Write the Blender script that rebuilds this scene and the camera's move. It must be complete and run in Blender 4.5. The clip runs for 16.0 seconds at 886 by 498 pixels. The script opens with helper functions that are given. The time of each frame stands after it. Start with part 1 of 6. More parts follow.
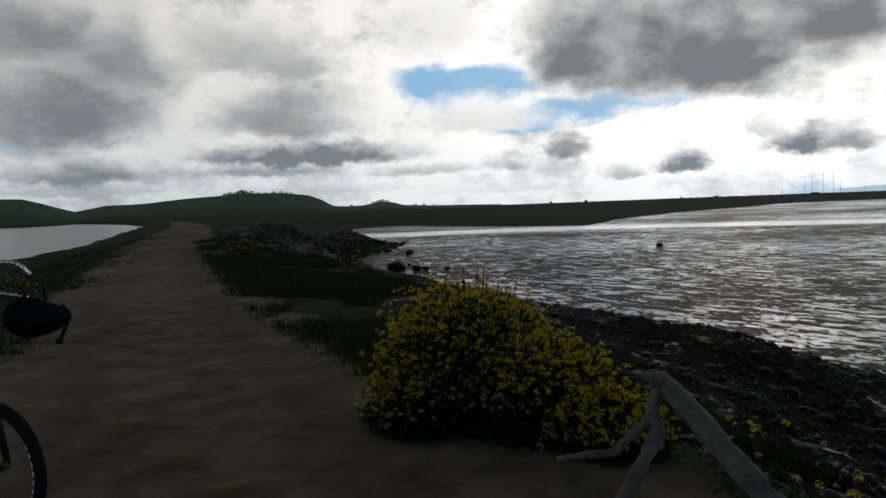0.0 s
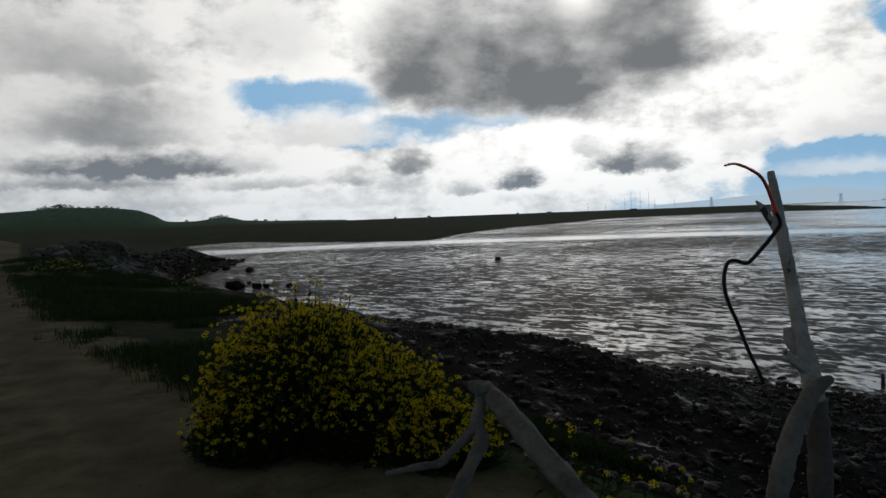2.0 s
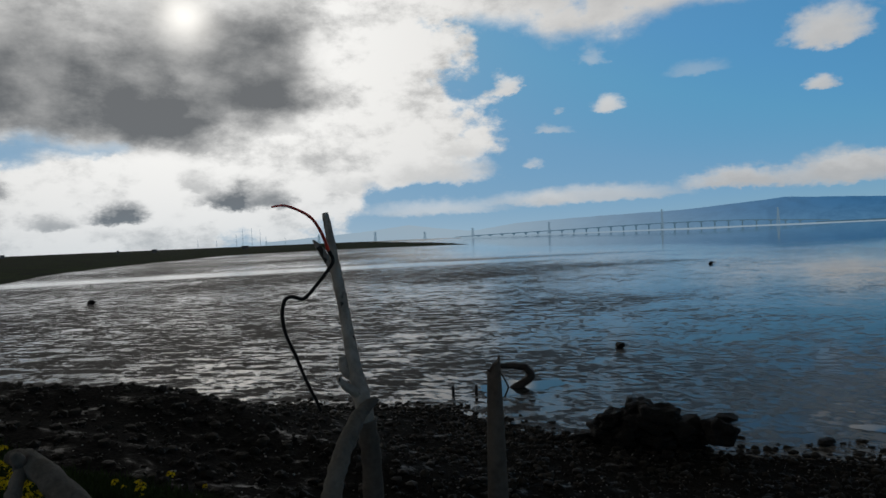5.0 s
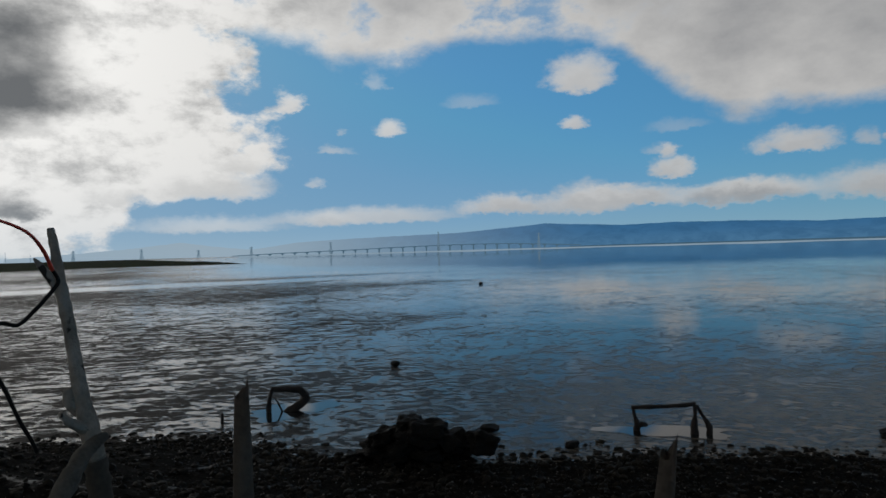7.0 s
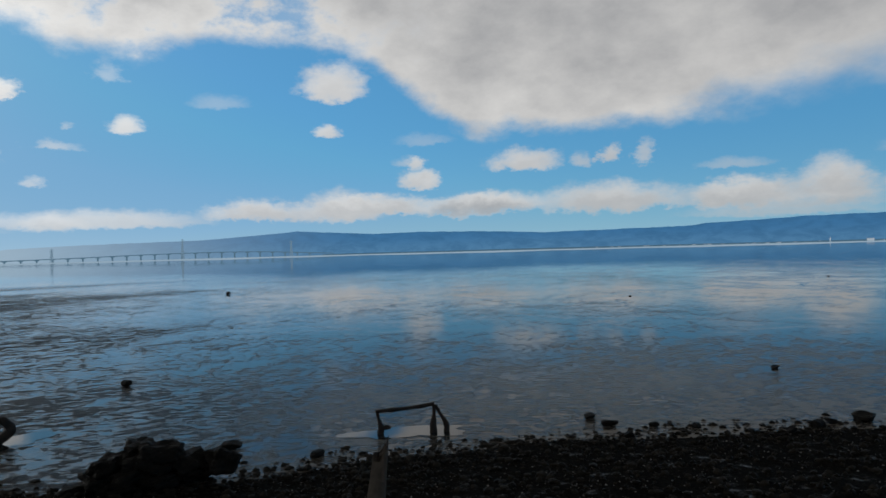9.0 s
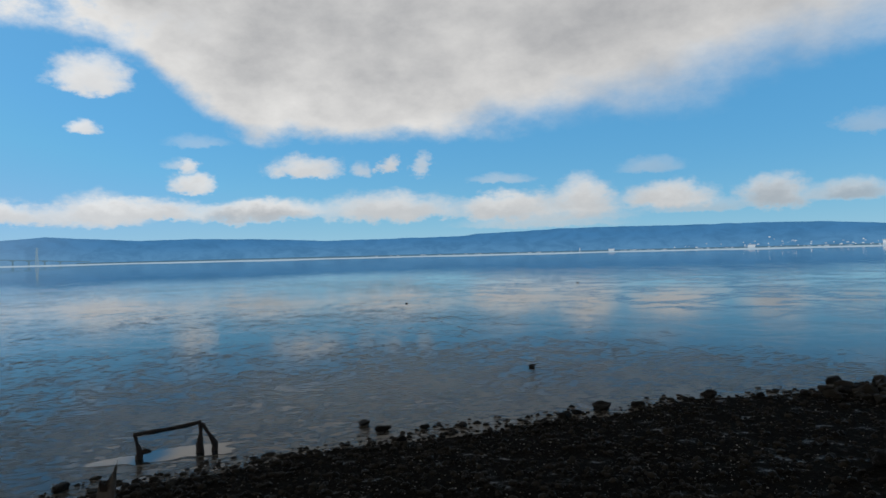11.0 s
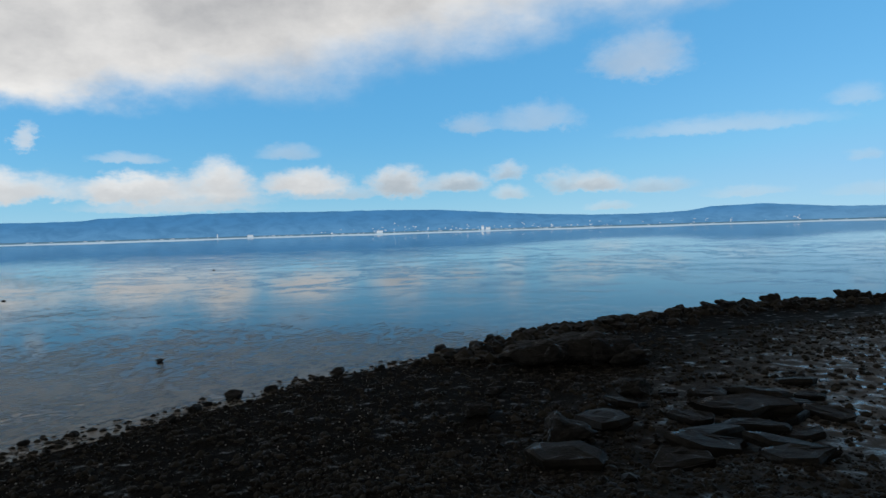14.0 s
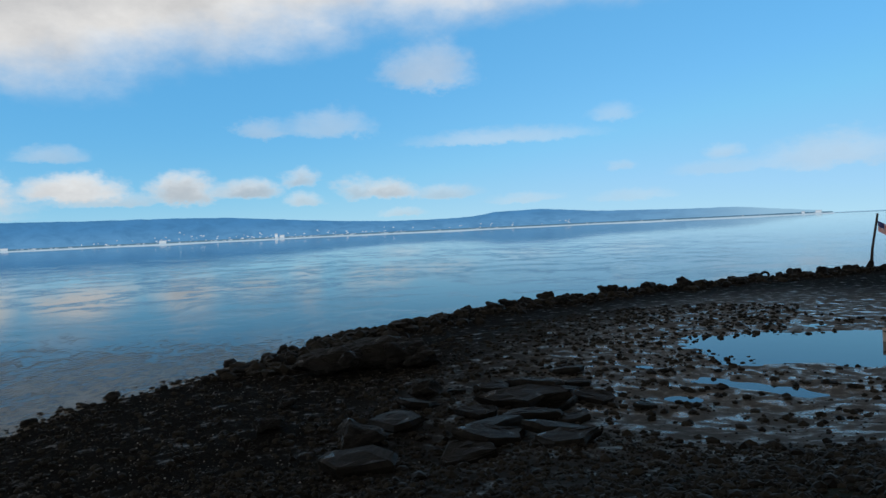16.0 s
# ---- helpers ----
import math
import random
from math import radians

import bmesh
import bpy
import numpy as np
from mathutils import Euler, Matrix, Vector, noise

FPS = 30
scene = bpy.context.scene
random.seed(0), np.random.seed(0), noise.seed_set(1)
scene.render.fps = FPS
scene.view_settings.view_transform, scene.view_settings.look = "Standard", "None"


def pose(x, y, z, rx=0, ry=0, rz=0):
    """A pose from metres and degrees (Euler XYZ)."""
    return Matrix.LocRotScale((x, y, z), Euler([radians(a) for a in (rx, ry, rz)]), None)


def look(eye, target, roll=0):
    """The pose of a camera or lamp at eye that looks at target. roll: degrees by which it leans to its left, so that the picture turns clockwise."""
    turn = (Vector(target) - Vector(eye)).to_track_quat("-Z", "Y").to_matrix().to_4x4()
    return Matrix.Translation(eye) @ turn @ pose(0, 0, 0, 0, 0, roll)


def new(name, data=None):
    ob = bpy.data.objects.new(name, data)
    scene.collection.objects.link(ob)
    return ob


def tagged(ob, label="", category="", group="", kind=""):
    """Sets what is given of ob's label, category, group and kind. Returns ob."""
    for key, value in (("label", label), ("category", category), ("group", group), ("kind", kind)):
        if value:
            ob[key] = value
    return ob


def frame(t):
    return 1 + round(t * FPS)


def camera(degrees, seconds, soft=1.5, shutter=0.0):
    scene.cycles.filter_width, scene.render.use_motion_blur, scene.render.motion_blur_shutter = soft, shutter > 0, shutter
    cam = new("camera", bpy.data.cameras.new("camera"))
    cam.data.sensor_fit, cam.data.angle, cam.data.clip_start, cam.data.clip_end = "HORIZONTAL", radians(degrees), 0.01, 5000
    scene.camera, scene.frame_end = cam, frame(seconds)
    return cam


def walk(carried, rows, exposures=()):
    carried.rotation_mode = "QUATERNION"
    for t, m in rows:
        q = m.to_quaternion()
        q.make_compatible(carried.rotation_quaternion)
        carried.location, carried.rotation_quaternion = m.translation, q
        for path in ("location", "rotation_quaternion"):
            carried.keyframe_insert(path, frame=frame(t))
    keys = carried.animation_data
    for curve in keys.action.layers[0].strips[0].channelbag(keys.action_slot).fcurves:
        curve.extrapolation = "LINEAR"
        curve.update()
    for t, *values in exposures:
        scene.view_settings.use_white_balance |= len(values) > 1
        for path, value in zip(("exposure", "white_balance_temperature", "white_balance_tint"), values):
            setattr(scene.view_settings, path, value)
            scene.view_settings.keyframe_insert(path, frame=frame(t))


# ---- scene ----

# ---- camera: turned on the spot at arm's length, seconds, yaw, pitch, lean ----
cam = camera(65.55, 16.0)
EYE, ARM = 1.65, 0.42
ROWS = [
    (0.0, -0.00, -3.51, 2.21),
    (0.5, -3.88, -3.31, 2.35),
    (1.0, -7.96, -3.08, 2.09),
    (1.5, -10.70, -2.56, 2.28),
    (2.0, -12.90, -2.73, 2.23),
    (2.5, -17.37, -2.56, 2.66),
    (3.0, -22.24, -2.22, 2.30),
    (3.5, -27.63, -1.66, 2.22),
    (4.0, -33.51, -1.31, 2.39),
    (6.5, -58.27, -0.32, 1.94),
    (7.0, -62.56, 0.07, 1.67),
    (7.5, -67.68, 0.34, 1.32),
    (8.0, -72.18, 0.15, 1.41),
    (8.5, -77.64, 0.50, 1.52),
    (9.0, -82.93, 0.19, 1.54),
    (11.5, -106.00, -0.22, 1.24),
    (12.0, -111.09, -1.16, 1.20),
    (12.5, -115.37, -0.95, 1.91),
    (13.0, -120.74, -1.38, 1.21),
    (13.5, -124.68, -1.31, 1.55),
    (14.0, -130.40, -1.52, 1.74),
    (14.5, -135.03, -1.70, 1.58),
    (15.0, -139.78, -1.69, 1.93),
    (15.5, -143.65, -1.76, 1.92),
    (16.0, -147.30, -1.60, 2.70),

]
walk(cam, [(t, pose(-ARM * math.sin(radians(yaw)), ARM * math.cos(radians(yaw)), EYE, 90 + pitch, 0, yaw) @ pose(0, 0, 0, 0, 0, -lean))
           for t, yaw, pitch, lean in ROWS],
     exposures=[(0.0, 0.0), (4.0, -0.35), (7.0, -0.45), (9.0, -0.15), (13.0, 0.25), (16.0, 0.38)])

# ---- node helpers ----
class Nodes:
    """Short hand for building node trees."""

    def __init__(self, tree):
        self.tree = tree

    def add(self, kind):
        return self.tree.nodes.new(kind)

    def put(self, socket, value):
        if isinstance(value, bpy.types.NodeSocket):
            self.tree.links.new(value, socket)
        else:
            socket.default_value = value

    def m(self, op, a, b=0.0, c=0.0, clamp=False):
        node = self.add("ShaderNodeMath")
        node.operation, node.use_clamp = op, clamp
        for i, v in enumerate((a, b, c)):
            self.put(node.inputs[i], v)
        return node.outputs[0]

    def smooth(self, v, lo, hi):
        node = self.add("ShaderNodeMapRange")
        node.interpolation_type = "SMOOTHSTEP"
        for i, x in enumerate((v, lo, hi, 0.0, 1.0)):
            self.put(node.inputs[i], x)
        return node.outputs[0]

    def mix(self, f, a, b):
        node = self.add("ShaderNodeMix")
        node.data_type = "RGBA"
        self.put(node.inputs[0], f)
        for i, v in ((6, a), (7, b)):
            self.put(node.inputs[i], (*v, 1.0) if isinstance(v, tuple) and len(v) == 3 else v)
        return node.outputs[2]

    def noise(self, vec, scale, detail=4.0, rough=0.55, warp=0.0):
        node = self.add("ShaderNodeTexNoise")
        self.put(node.inputs["Vector"], vec)
        node.inputs["Scale"].default_value, node.inputs["Detail"].default_value = scale, detail
        node.inputs["Roughness"].default_value, node.inputs["Distortion"].default_value = rough, warp
        return node.outputs[0]

    def xyz(self, x, y, z=0.0):
        node = self.add("ShaderNodeCombineXYZ")
        for i, v in enumerate((x, y, z)):
            self.put(node.inputs[i], v)
        return node.outputs[0]


# ---- sky: broken cloud, the sun hidden behind one ----
SUN_AZ, SUN_EL = -24.7, 17.5  # degrees: to the left of +y, and up
# gaps in the bright cloud: az, el, half width, half height, weight
HOLES = [
    (-1.3, 9.9, 6, 1.77, 0.75), (-8.5, 6.8, 5.8, 1.08, 0.6), (-18.7, 7.7, 2.5, 0.77, 0.45), (30.9, 5.4, 1.8, 0.71, 0.5), (-14.8, 8.6, 2.6, 1.08, 0.25), (-31.5, 8.3, 2.0, 0.5, 0.2),
]
# lower edge of the high cloud on the right: az and el
DECK = [(-40, 19.5), (-46.4, 17.2), (-54.4, 15.8), (-59.1, 14.9), (-64, 16.6), (-71, 17.1), (-78, 14.9), (-82, 11.8), (-86.3, 9.4), (-96, 9.3), (-105, 10.5), (-116, 11.3), (-126, 13.3), (-134, 15.3), (-142.6, 16.4), (-158, 17.8), (-180, 19.5)]
# single clouds, the far ones first: az, el of the base, half width, height, thickness, darkness
SUNNY_LOW = [
    (27.8, 1.91, 7.1, 1.11, 0.9, 0.74), (10.9, 1.54, 9.6, 1.1, 0.7, 0.54), (-6.1, 1.09, 6.9, 0.93, 0.6, 0.47), (27.4, 2.85, 6.8, 2.47, 1, 1.01),
    (14.4, 3.19, 6.8, 1.12, 1, 0.88), (1.3, 2.87, 5.1, 1.02, 0.9, 0.68), (-5.7, 3.01, 2.3, 1.7, 1, 0.74), (-14.8, 1.9, 2.1, 1.26, 1, 0.81),
    (10.8, 4.09, 10.0, 2.44, 1, 1.25), (-10.5, 4.13, 1.8, 2.75, 1, 0.94), (-19.5, 2.44, 2.2, 1.76, 1, 1.22), (-25.1, 4.58, 1.6, 1.62, 0.7999999999999999, 0.68),
    (-28.5, 3.43, 3.9, 2.41, 1, 1.25), (-14.5, 2.05, 1.2, 1.37, 0.9, 0.68),
]
SUNNY_HIGH = [
    (-3.5, 6.46, 5.8, 2.62, 1, 0.3), (-25.0, 7.39, 1.8, 1.71, 0.9, 0.7), (11.8, 6.37, 6.7, 4.58, 1, 0.9), (28.6, 6.2, 8.1, 7.07, 1, 1.05),
    (23.9, 9.96, 4.1, 6.72, 0.9, 0.9), (14.6, 11.02, 7.3, 4.6, 0.9, 0.75), (30.2, 11.59, 5.2, 6.62, 0.9, 1.0), (-31.7, 9.14, 2.0, 1.8, 0.7, 0.5),
    (0.7, 12.98, 5.4, 5.68, 0.55, 0.55), (-13.2, 10.22, 7.0, 10.41, 1, 1.05), (-22.5, 9.02, 8.5, 11.79, 1, 1.1), (-30.0, 11.02, 5.8, 10.38, 1, 1.05),
    (-44.3, 4.78, 4.9, 2.08, 0.95, 0.3), (-37.3, 4.28, 2.8, 1.33, 0.8, 0.3),
]
EDGE = [
    (-46.4, 6.79, 2.2, 1.21, 0.95, 0.25), (-50.4, 11.63, 1.5, 1.38, 0.95, 0.2), (-58.4, 9.61, 1.3, 1.16, 0.9, 0.2), (-52.2, 5.45, 0.8, 0.67, 0.6, 0.2),
    (-53.5, 8.15, 1.0, 0.65, 0.35, 0.2), (-74.2, 12.92, 2.8, 2.42, 0.95, 0.3), (-73.7, 9.59, 1.2, 0.89, 0.9, 0.25), (-54.0, 8.13, 1.6, 0.55, 0.35, 0.2),
    (-65.1, 11.73, 2.3, 0.99, 0.3, 0.2), (-57.4, 13.25, 1.2, 1.41, 0.4, 0.2), (-30.6, 3.18, 1.8, 2.38, 0.9, 0.9),
]
MIDDLE = [
    (-80.8, 7.07, 0.8, 0.88, 0.8, 0.3), (-81.1, 5.46, 1.8, 1.41, 0.95, 0.35), (-90.0, 6.66, 3.0, 1.72, 0.95, 0.4), (-94.6, 6.72, 0.9, 1.0, 0.7, 0.4),
    (-96.8, 6.96, 1.0, 1.35, 0.85, 0.4), (-99.5, 6.89, 0.9, 1.59, 0.7, 0.35), (-106.2, 5.91, 2.7, 0.68, 0.45, 0.3), (-80.3, 7.23, 1.4, 0.74, 0.5, 0.3),
    (-54.3, 9.7, 0.5, 0.48, 0.4, 0.2), (-81.6, 8.96, 2.4, 0.82, 0.3, 0.2), (-82.3, 5.55, 0.8, 0.86, 0.6, 0.3),
]
LOW_ROW = [
    (-44.0, 2.07, 6.1, 1.07, 0.7, 0.2), (-56.3, 2.54, 7.9, 1.12, 0.8, 0.3), (-53.6, 2.33, 2.3, 0.83, 0.7, 0.4), (-68.2, 3.04, 4.5, 1.39, 1, 0.45),
    (-74.5, 2.9, 3.6, 2.11, 1, 0.45), (-77.4, 3.38, 5.8, 1.33, 1, 0.45), (-87.1, 3.59, 4.7, 1.2, 1, 0.45), (-109.2, 2.15, 6.9, 0.93, 0.7, 0.5),
    (-97.0, 3.15, 6.1, 2.09, 1, 0.5), (-107.1, 3.3, 4.4, 1.68, 1, 0.5), (-112.7, 3.28, 2.7, 2.76, 1, 0.5), (-111.8, 2.69, 5.4, 0.84, 0.6, 0.6),
    (-105.8, 3.04, 3.0, 1.84, 1, 0.5), (-119.2, 3.57, 3.6, 1.77, 1, 0.5),
]
LOW_ROW_SOUTH = [
    (-86.0, 3.18, 5.04, 1.39, 0.9, 0.75), (-121.4, 3.01, 4.41, 0.79, 0.63, 0.9), (-126.9, 3.25, 2.84, 2.09, 0.9, 0.8), (-131.8, 3.46, 2.52, 1.29, 0.81, 1.0),
    (-136.1, 4.1, 1.78, 1.33, 0.72, 1.1), (-136.0, 2.62, 1.68, 0.89, 0.72, 0.8), (-140.5, 3.14, 1.89, 1.58, 0.72, 1.1), (-143.2, 3.05, 2.1, 1.26, 0.85, 0.8),
    (-144.1, 1.34, 1.89, 0.56, 0.54, 1.0), (-147.6, 2.76, 3.15, 0.95, 0.63, 1.0),
]
WISPS = [
    (-133.0, 8.17, 2.1, 1.48, 0.4, 0.75), (-138.4, 8.22, 3.8, 2.01, 0.4, 0.75), (-118.0, 6.31, 2.6, 1.01, 0.4, 0.75), (-146.8, 11.98, 4.1, 3.14, 0.56, 0.62),
    (-152.7, 7.04, 7.8, 1.09, 0.4, 0.12), (-161.6, 8.23, 2.0, 1.23, 0.32, 0.75), (-169.7, 4.65, 1.6, 0.94, 0.4, 0.75), (-177.0, 3.58, 5.0, 2.12, 0.48, 0.62),
    (-162.1, 4.25, 1.3, 0.72, 0.32, 1), (-169.5, 3.46, 3.8, 1.03, 0.28, 0.75), (-154.3, 2.05, 3.2, 0.65, 0.4, 0.88), (-162.9, 1.77, 3.5, 0.81, 0.32, 0.75),
]


def blobs(n, spot, clouds, sign, start):
    """Adds a soft ellipse for each gap."""
    for caz, cel, half_w, half_h, weight in clouds:
        off = n.add("ShaderNodeVectorMath")
        off.operation = "MULTIPLY_ADD"
        n.put(off.inputs[0], spot)
        off.inputs[1].default_value = (1.0 / half_w, 1.0 / half_h, 0.0)
        off.inputs[2].default_value = (-caz / half_w, -cel / half_h, 0.0)
        dot = n.add("ShaderNodeVectorMath")
        dot.operation = "DOT_PRODUCT"
        n.put(dot.inputs[0], off.outputs[0])
        n.put(dot.inputs[1], off.outputs[0])
        start = n.m("MULTIPLY_ADD", n.m("POWER", 0.45, dot.outputs["Value"]), sign * weight, start)
    return start


def unrest(n, spot, scale, seed, detail=6.0, rough=0.62):
    """Three noises about zero."""
    at = n.add("ShaderNodeVectorMath")
    at.operation = "MULTIPLY_ADD"
    n.put(at.inputs[0], spot)
    at.inputs[1].default_value, at.inputs[2].default_value = (0.62, 1.0, 0.0), (seed, 2.3 * seed, seed)
    node = n.add("ShaderNodeTexNoise")
    n.put(node.inputs["Vector"], at.outputs[0])
    node.inputs["Scale"].default_value, node.inputs["Detail"].default_value, node.inputs["Roughness"].default_value = scale, detail, rough
    off = n.add("ShaderNodeVectorMath")
    off.operation = "SUBTRACT"
    n.put(off.inputs[0], node.outputs["Color"])
    off.inputs[1].default_value = (0.5, 0.5, 0.5)
    return off.outputs[0]


def cloud_group():
    """Lays one cloud over the sky: a heap with a level base, lit along its edges, grey in its body."""
    g = bpy.data.node_groups.new("single_cloud", "ShaderNodeTree")
    for name, kind in (("spot", "Vector"), ("scale", "Vector"), ("offset", "Vector"), ("puff", "Float"), ("thickness", "Float"), ("darkness", "Float"), ("soft", "Float"), ("level", "Float"), ("tilt", "Float"), ("cover", "Float"), ("shade", "Float")):
        g.interface.new_socket(name, in_out="INPUT", socket_type="NodeSocket" + kind)
    for name in ("cover", "shade"):
        g.interface.new_socket(name, in_out="OUTPUT", socket_type="NodeSocketFloat")
    n = Nodes(g)
    gin, gout = n.add("NodeGroupInput"), n.add("NodeGroupOutput")
    spot, scale, offset, puff, thickness, darkness, soft, level, tilt, cover, shade = gin.outputs[:11]
    after = n.add("ShaderNodeVectorMath")  # each cloud waits for the one before it
    after.operation = "ADD"
    n.put(after.inputs[0], spot)
    n.put(after.inputs[1], n.xyz(0.0, 0.0, cover))
    place = n.add("ShaderNodeVectorMath")
    place.operation = "MULTIPLY_ADD"
    for i, v in enumerate((after.outputs[0], scale, offset)):
        n.put(place.inputs[i], v)
    sep = n.add("ShaderNodeSeparateXYZ")
    n.put(sep.inputs[0], place.outputs[0])
    u, v, _ = sep.outputs
    low = n.m("MULTIPLY_ADD", n.m("MINIMUM", v, 0.0), level, v)
    r2 = n.m("MULTIPLY_ADD", u, u, n.m("MULTIPLY", low, low))
    alpha = n.m("MULTIPLY", n.smooth(r2, 1.0, soft), thickness)
    core = n.m("ADD", n.m("MULTIPLY_ADD", r2, -0.55, 0.85), n.m("MULTIPLY_ADD", v, tilt, puff))
    own = n.m("MULTIPLY", n.smooth(core, -0.2, 1.05), darkness)
    g.links.new(n.m("MULTIPLY_ADD", alpha, n.m("SUBTRACT", 1.0, cover), cover), gout.inputs[0])
    g.links.new(n.m("MULTIPLY_ADD", alpha, n.m("SUBTRACT", own, shade), shade), gout.inputs[1])
    return g


def shaken(n, spot, ruffle, across, up):
    """Directions moved about by noise, so that outlines become ragged."""
    node = n.add("ShaderNodeVectorMath")
    node.operation = "MULTIPLY_ADD"
    n.put(node.inputs[0], ruffle)
    node.inputs[1].default_value = (across, up, 0.0)
    n.put(node.inputs[2], spot)
    return node.outputs[0]


world = bpy.data.worlds.new("world")
scene.world = world
world.use_nodes = True
world.node_tree.nodes.clear()
n = Nodes(world.node_tree)
way = n.add("ShaderNodeSeparateXYZ")
n.put(way.inputs[0], n.add("ShaderNodeTexCoord").outputs["Generated"])
wx, wy, wz = way.outputs
azimuth = n.m("DEGREES", n.m("ARCTAN2", n.m("MULTIPLY", wx, -1.0), wy))
azimuth = n.m("SUBTRACT", azimuth, n.m("MULTIPLY", n.m("GREATER_THAN", azimuth, 120.0), 360.0))
elevation = n.m("DEGREES", n.m("ARCSINE", wz))
spot = n.xyz(azimuth, elevation, 0.0)
fine_ruffle, broad_ruffle = unrest(n, spot, 0.75, 3.0), unrest(n, spot, 0.22, 7.0, 7.0, 0.58)
parts = n.add("ShaderNodeSeparateXYZ")
n.put(parts.inputs[0], broad_ruffle)
broad_x, broad_y, broad_z = parts.outputs
parts = n.add("ShaderNodeSeparateXYZ")
n.put(parts.inputs[0], fine_ruffle)
fine_x, fine_y, fine_z = parts.outputs
# nearness to the sun
daz = n.m("MULTIPLY", n.m("SUBTRACT", azimuth, SUN_AZ), 0.92)
dsun = n.m("SQRT", n.m("MULTIPLY_ADD", daz, daz, n.m("POWER", n.m("SUBTRACT", elevation, SUN_EL), 2.0)))
near_sun = n.m("EXPONENT", n.m("MULTIPLY", dsun, -1.0 / 18.0))
disc = n.m("EXPONENT", n.m("MULTIPLY", n.m("MULTIPLY", dsun, dsun), -1.0 / 3.2))
overhead = n.smooth(elevation, 22.0, 40.0)
# the closed bright cloud round the sun, with gaps, and its ragged end
lean_in = n.m("MULTIPLY", n.m("MAXIMUM", n.m("SUBTRACT", 7.0, elevation), 0.0), 2.2)
ragged = n.m("SUBTRACT", n.m("MULTIPLY_ADD", fine_y, 9.0, n.m("MULTIPLY_ADD", broad_x, 28.0, azimuth)), lean_in)
left = n.smooth(ragged, -49.5, -45.0)
moved = n.xyz(n.m("MULTIPLY_ADD", broad_x, 6.0, azimuth), n.m("MULTIPLY_ADD", fine_y, 1.6, n.m("MULTIPLY_ADD", broad_y, 2.6, elevation)), 0.0)
gap = blobs(n, moved, HOLES, 1, n.m("MULTIPLY", broad_z, 0.7))
veil = n.m("MULTIPLY", left, n.m("SUBTRACT", 1.0, n.m("MULTIPLY", n.smooth(gap, 0.20, 0.46), 0.9)))
# the high cloud on the right
ramp = n.add("ShaderNodeValToRGB")
n.put(ramp.inputs[0], n.m("DIVIDE", n.m("ADD", azimuth, 180.0), 140.0))
while len(ramp.color_ramp.elements) < len(DECK):
    ramp.color_ramp.elements.new(0.5)
for stop, (daz_, del_) in zip(ramp.color_ramp.elements, reversed(DECK)):
    stop.position, stop.color = (daz_ + 180) / 140, (del_ / 20, del_ / 20, del_ / 20, 1)
edge = n.m("SUBTRACT", elevation, n.m("MULTIPLY", ramp.outputs[0], 20.0))
edge = n.m("MULTIPLY_ADD", fine_x, 1.3, n.m("MULTIPLY_ADD", broad_y, 5.0, edge))
south = n.smooth(azimuth, -96.0, -120.0)
high_cloud = n.smooth(edge, n.m("MULTIPLY_ADD", south, -1.2, -0.7), n.m("MULTIPLY_ADD", south, 2.6, 1.4))
high_cloud = n.m("MULTIPLY", high_cloud, n.m("SUBTRACT", 1.0, n.m("MULTIPLY", n.smooth(n.m("MULTIPLY_ADD", broad_z, 4.0, azimuth), -84.0, -70.0), n.m("MULTIPLY", n.smooth(broad_z, -0.02, -0.16), 0.8))))
cover = n.m("MAXIMUM", n.m("MAXIMUM", veil, high_cloud), n.smooth(elevation, 21.0, 32.0))
deck_shade = n.m("MULTIPLY_ADD", n.smooth(edge, 0.0, 7.0), 0.35, n.m("MULTIPLY_ADD", broad_z, 1.3, 0.22))
veil_shade = n.m("MULTIPLY", n.smooth(n.m("MULTIPLY_ADD", fine_z, 0.6, broad_z), -0.06, 0.26), 0.55)
veil_shade = n.m("MULTIPLY_ADD", n.smooth(azimuth, 2.0, 26.0), 0.22, veil_shade)
side = n.smooth(azimuth, -58.0, -44.0)
shade = n.m("MAXIMUM", n.m("ADD", n.m("MULTIPLY", veil_shade, side), n.m("MULTIPLY", deck_shade, n.m("SUBTRACT", 1.0, side))), 0.0)
puff = n.m("MULTIPLY_ADD", broad_z, 0.5, n.m("MULTIPLY", fine_z, 0.9))
crumbs = unrest(n, spot, 2.0, 11.0, 4.0, 0.6)
small = shaken(n, shaken(n, spot, fine_ruffle, 1.6, 0.7), crumbs, 1.3, 0.7)
middling = shaken(n, shaken(n, spot, fine_ruffle, 3.4, 2.0), crumbs, 1.2, 0.7)
large = shaken(n, shaken(n, spot, broad_ruffle, 9.0, 6.0), fine_ruffle, 1.6, 1.4)
calm_puff = n.m("MULTIPLY_ADD", broad_z, 0.95, n.m("MULTIPLY", fine_z, 0.3))
ONE_CLOUD = cloud_group()
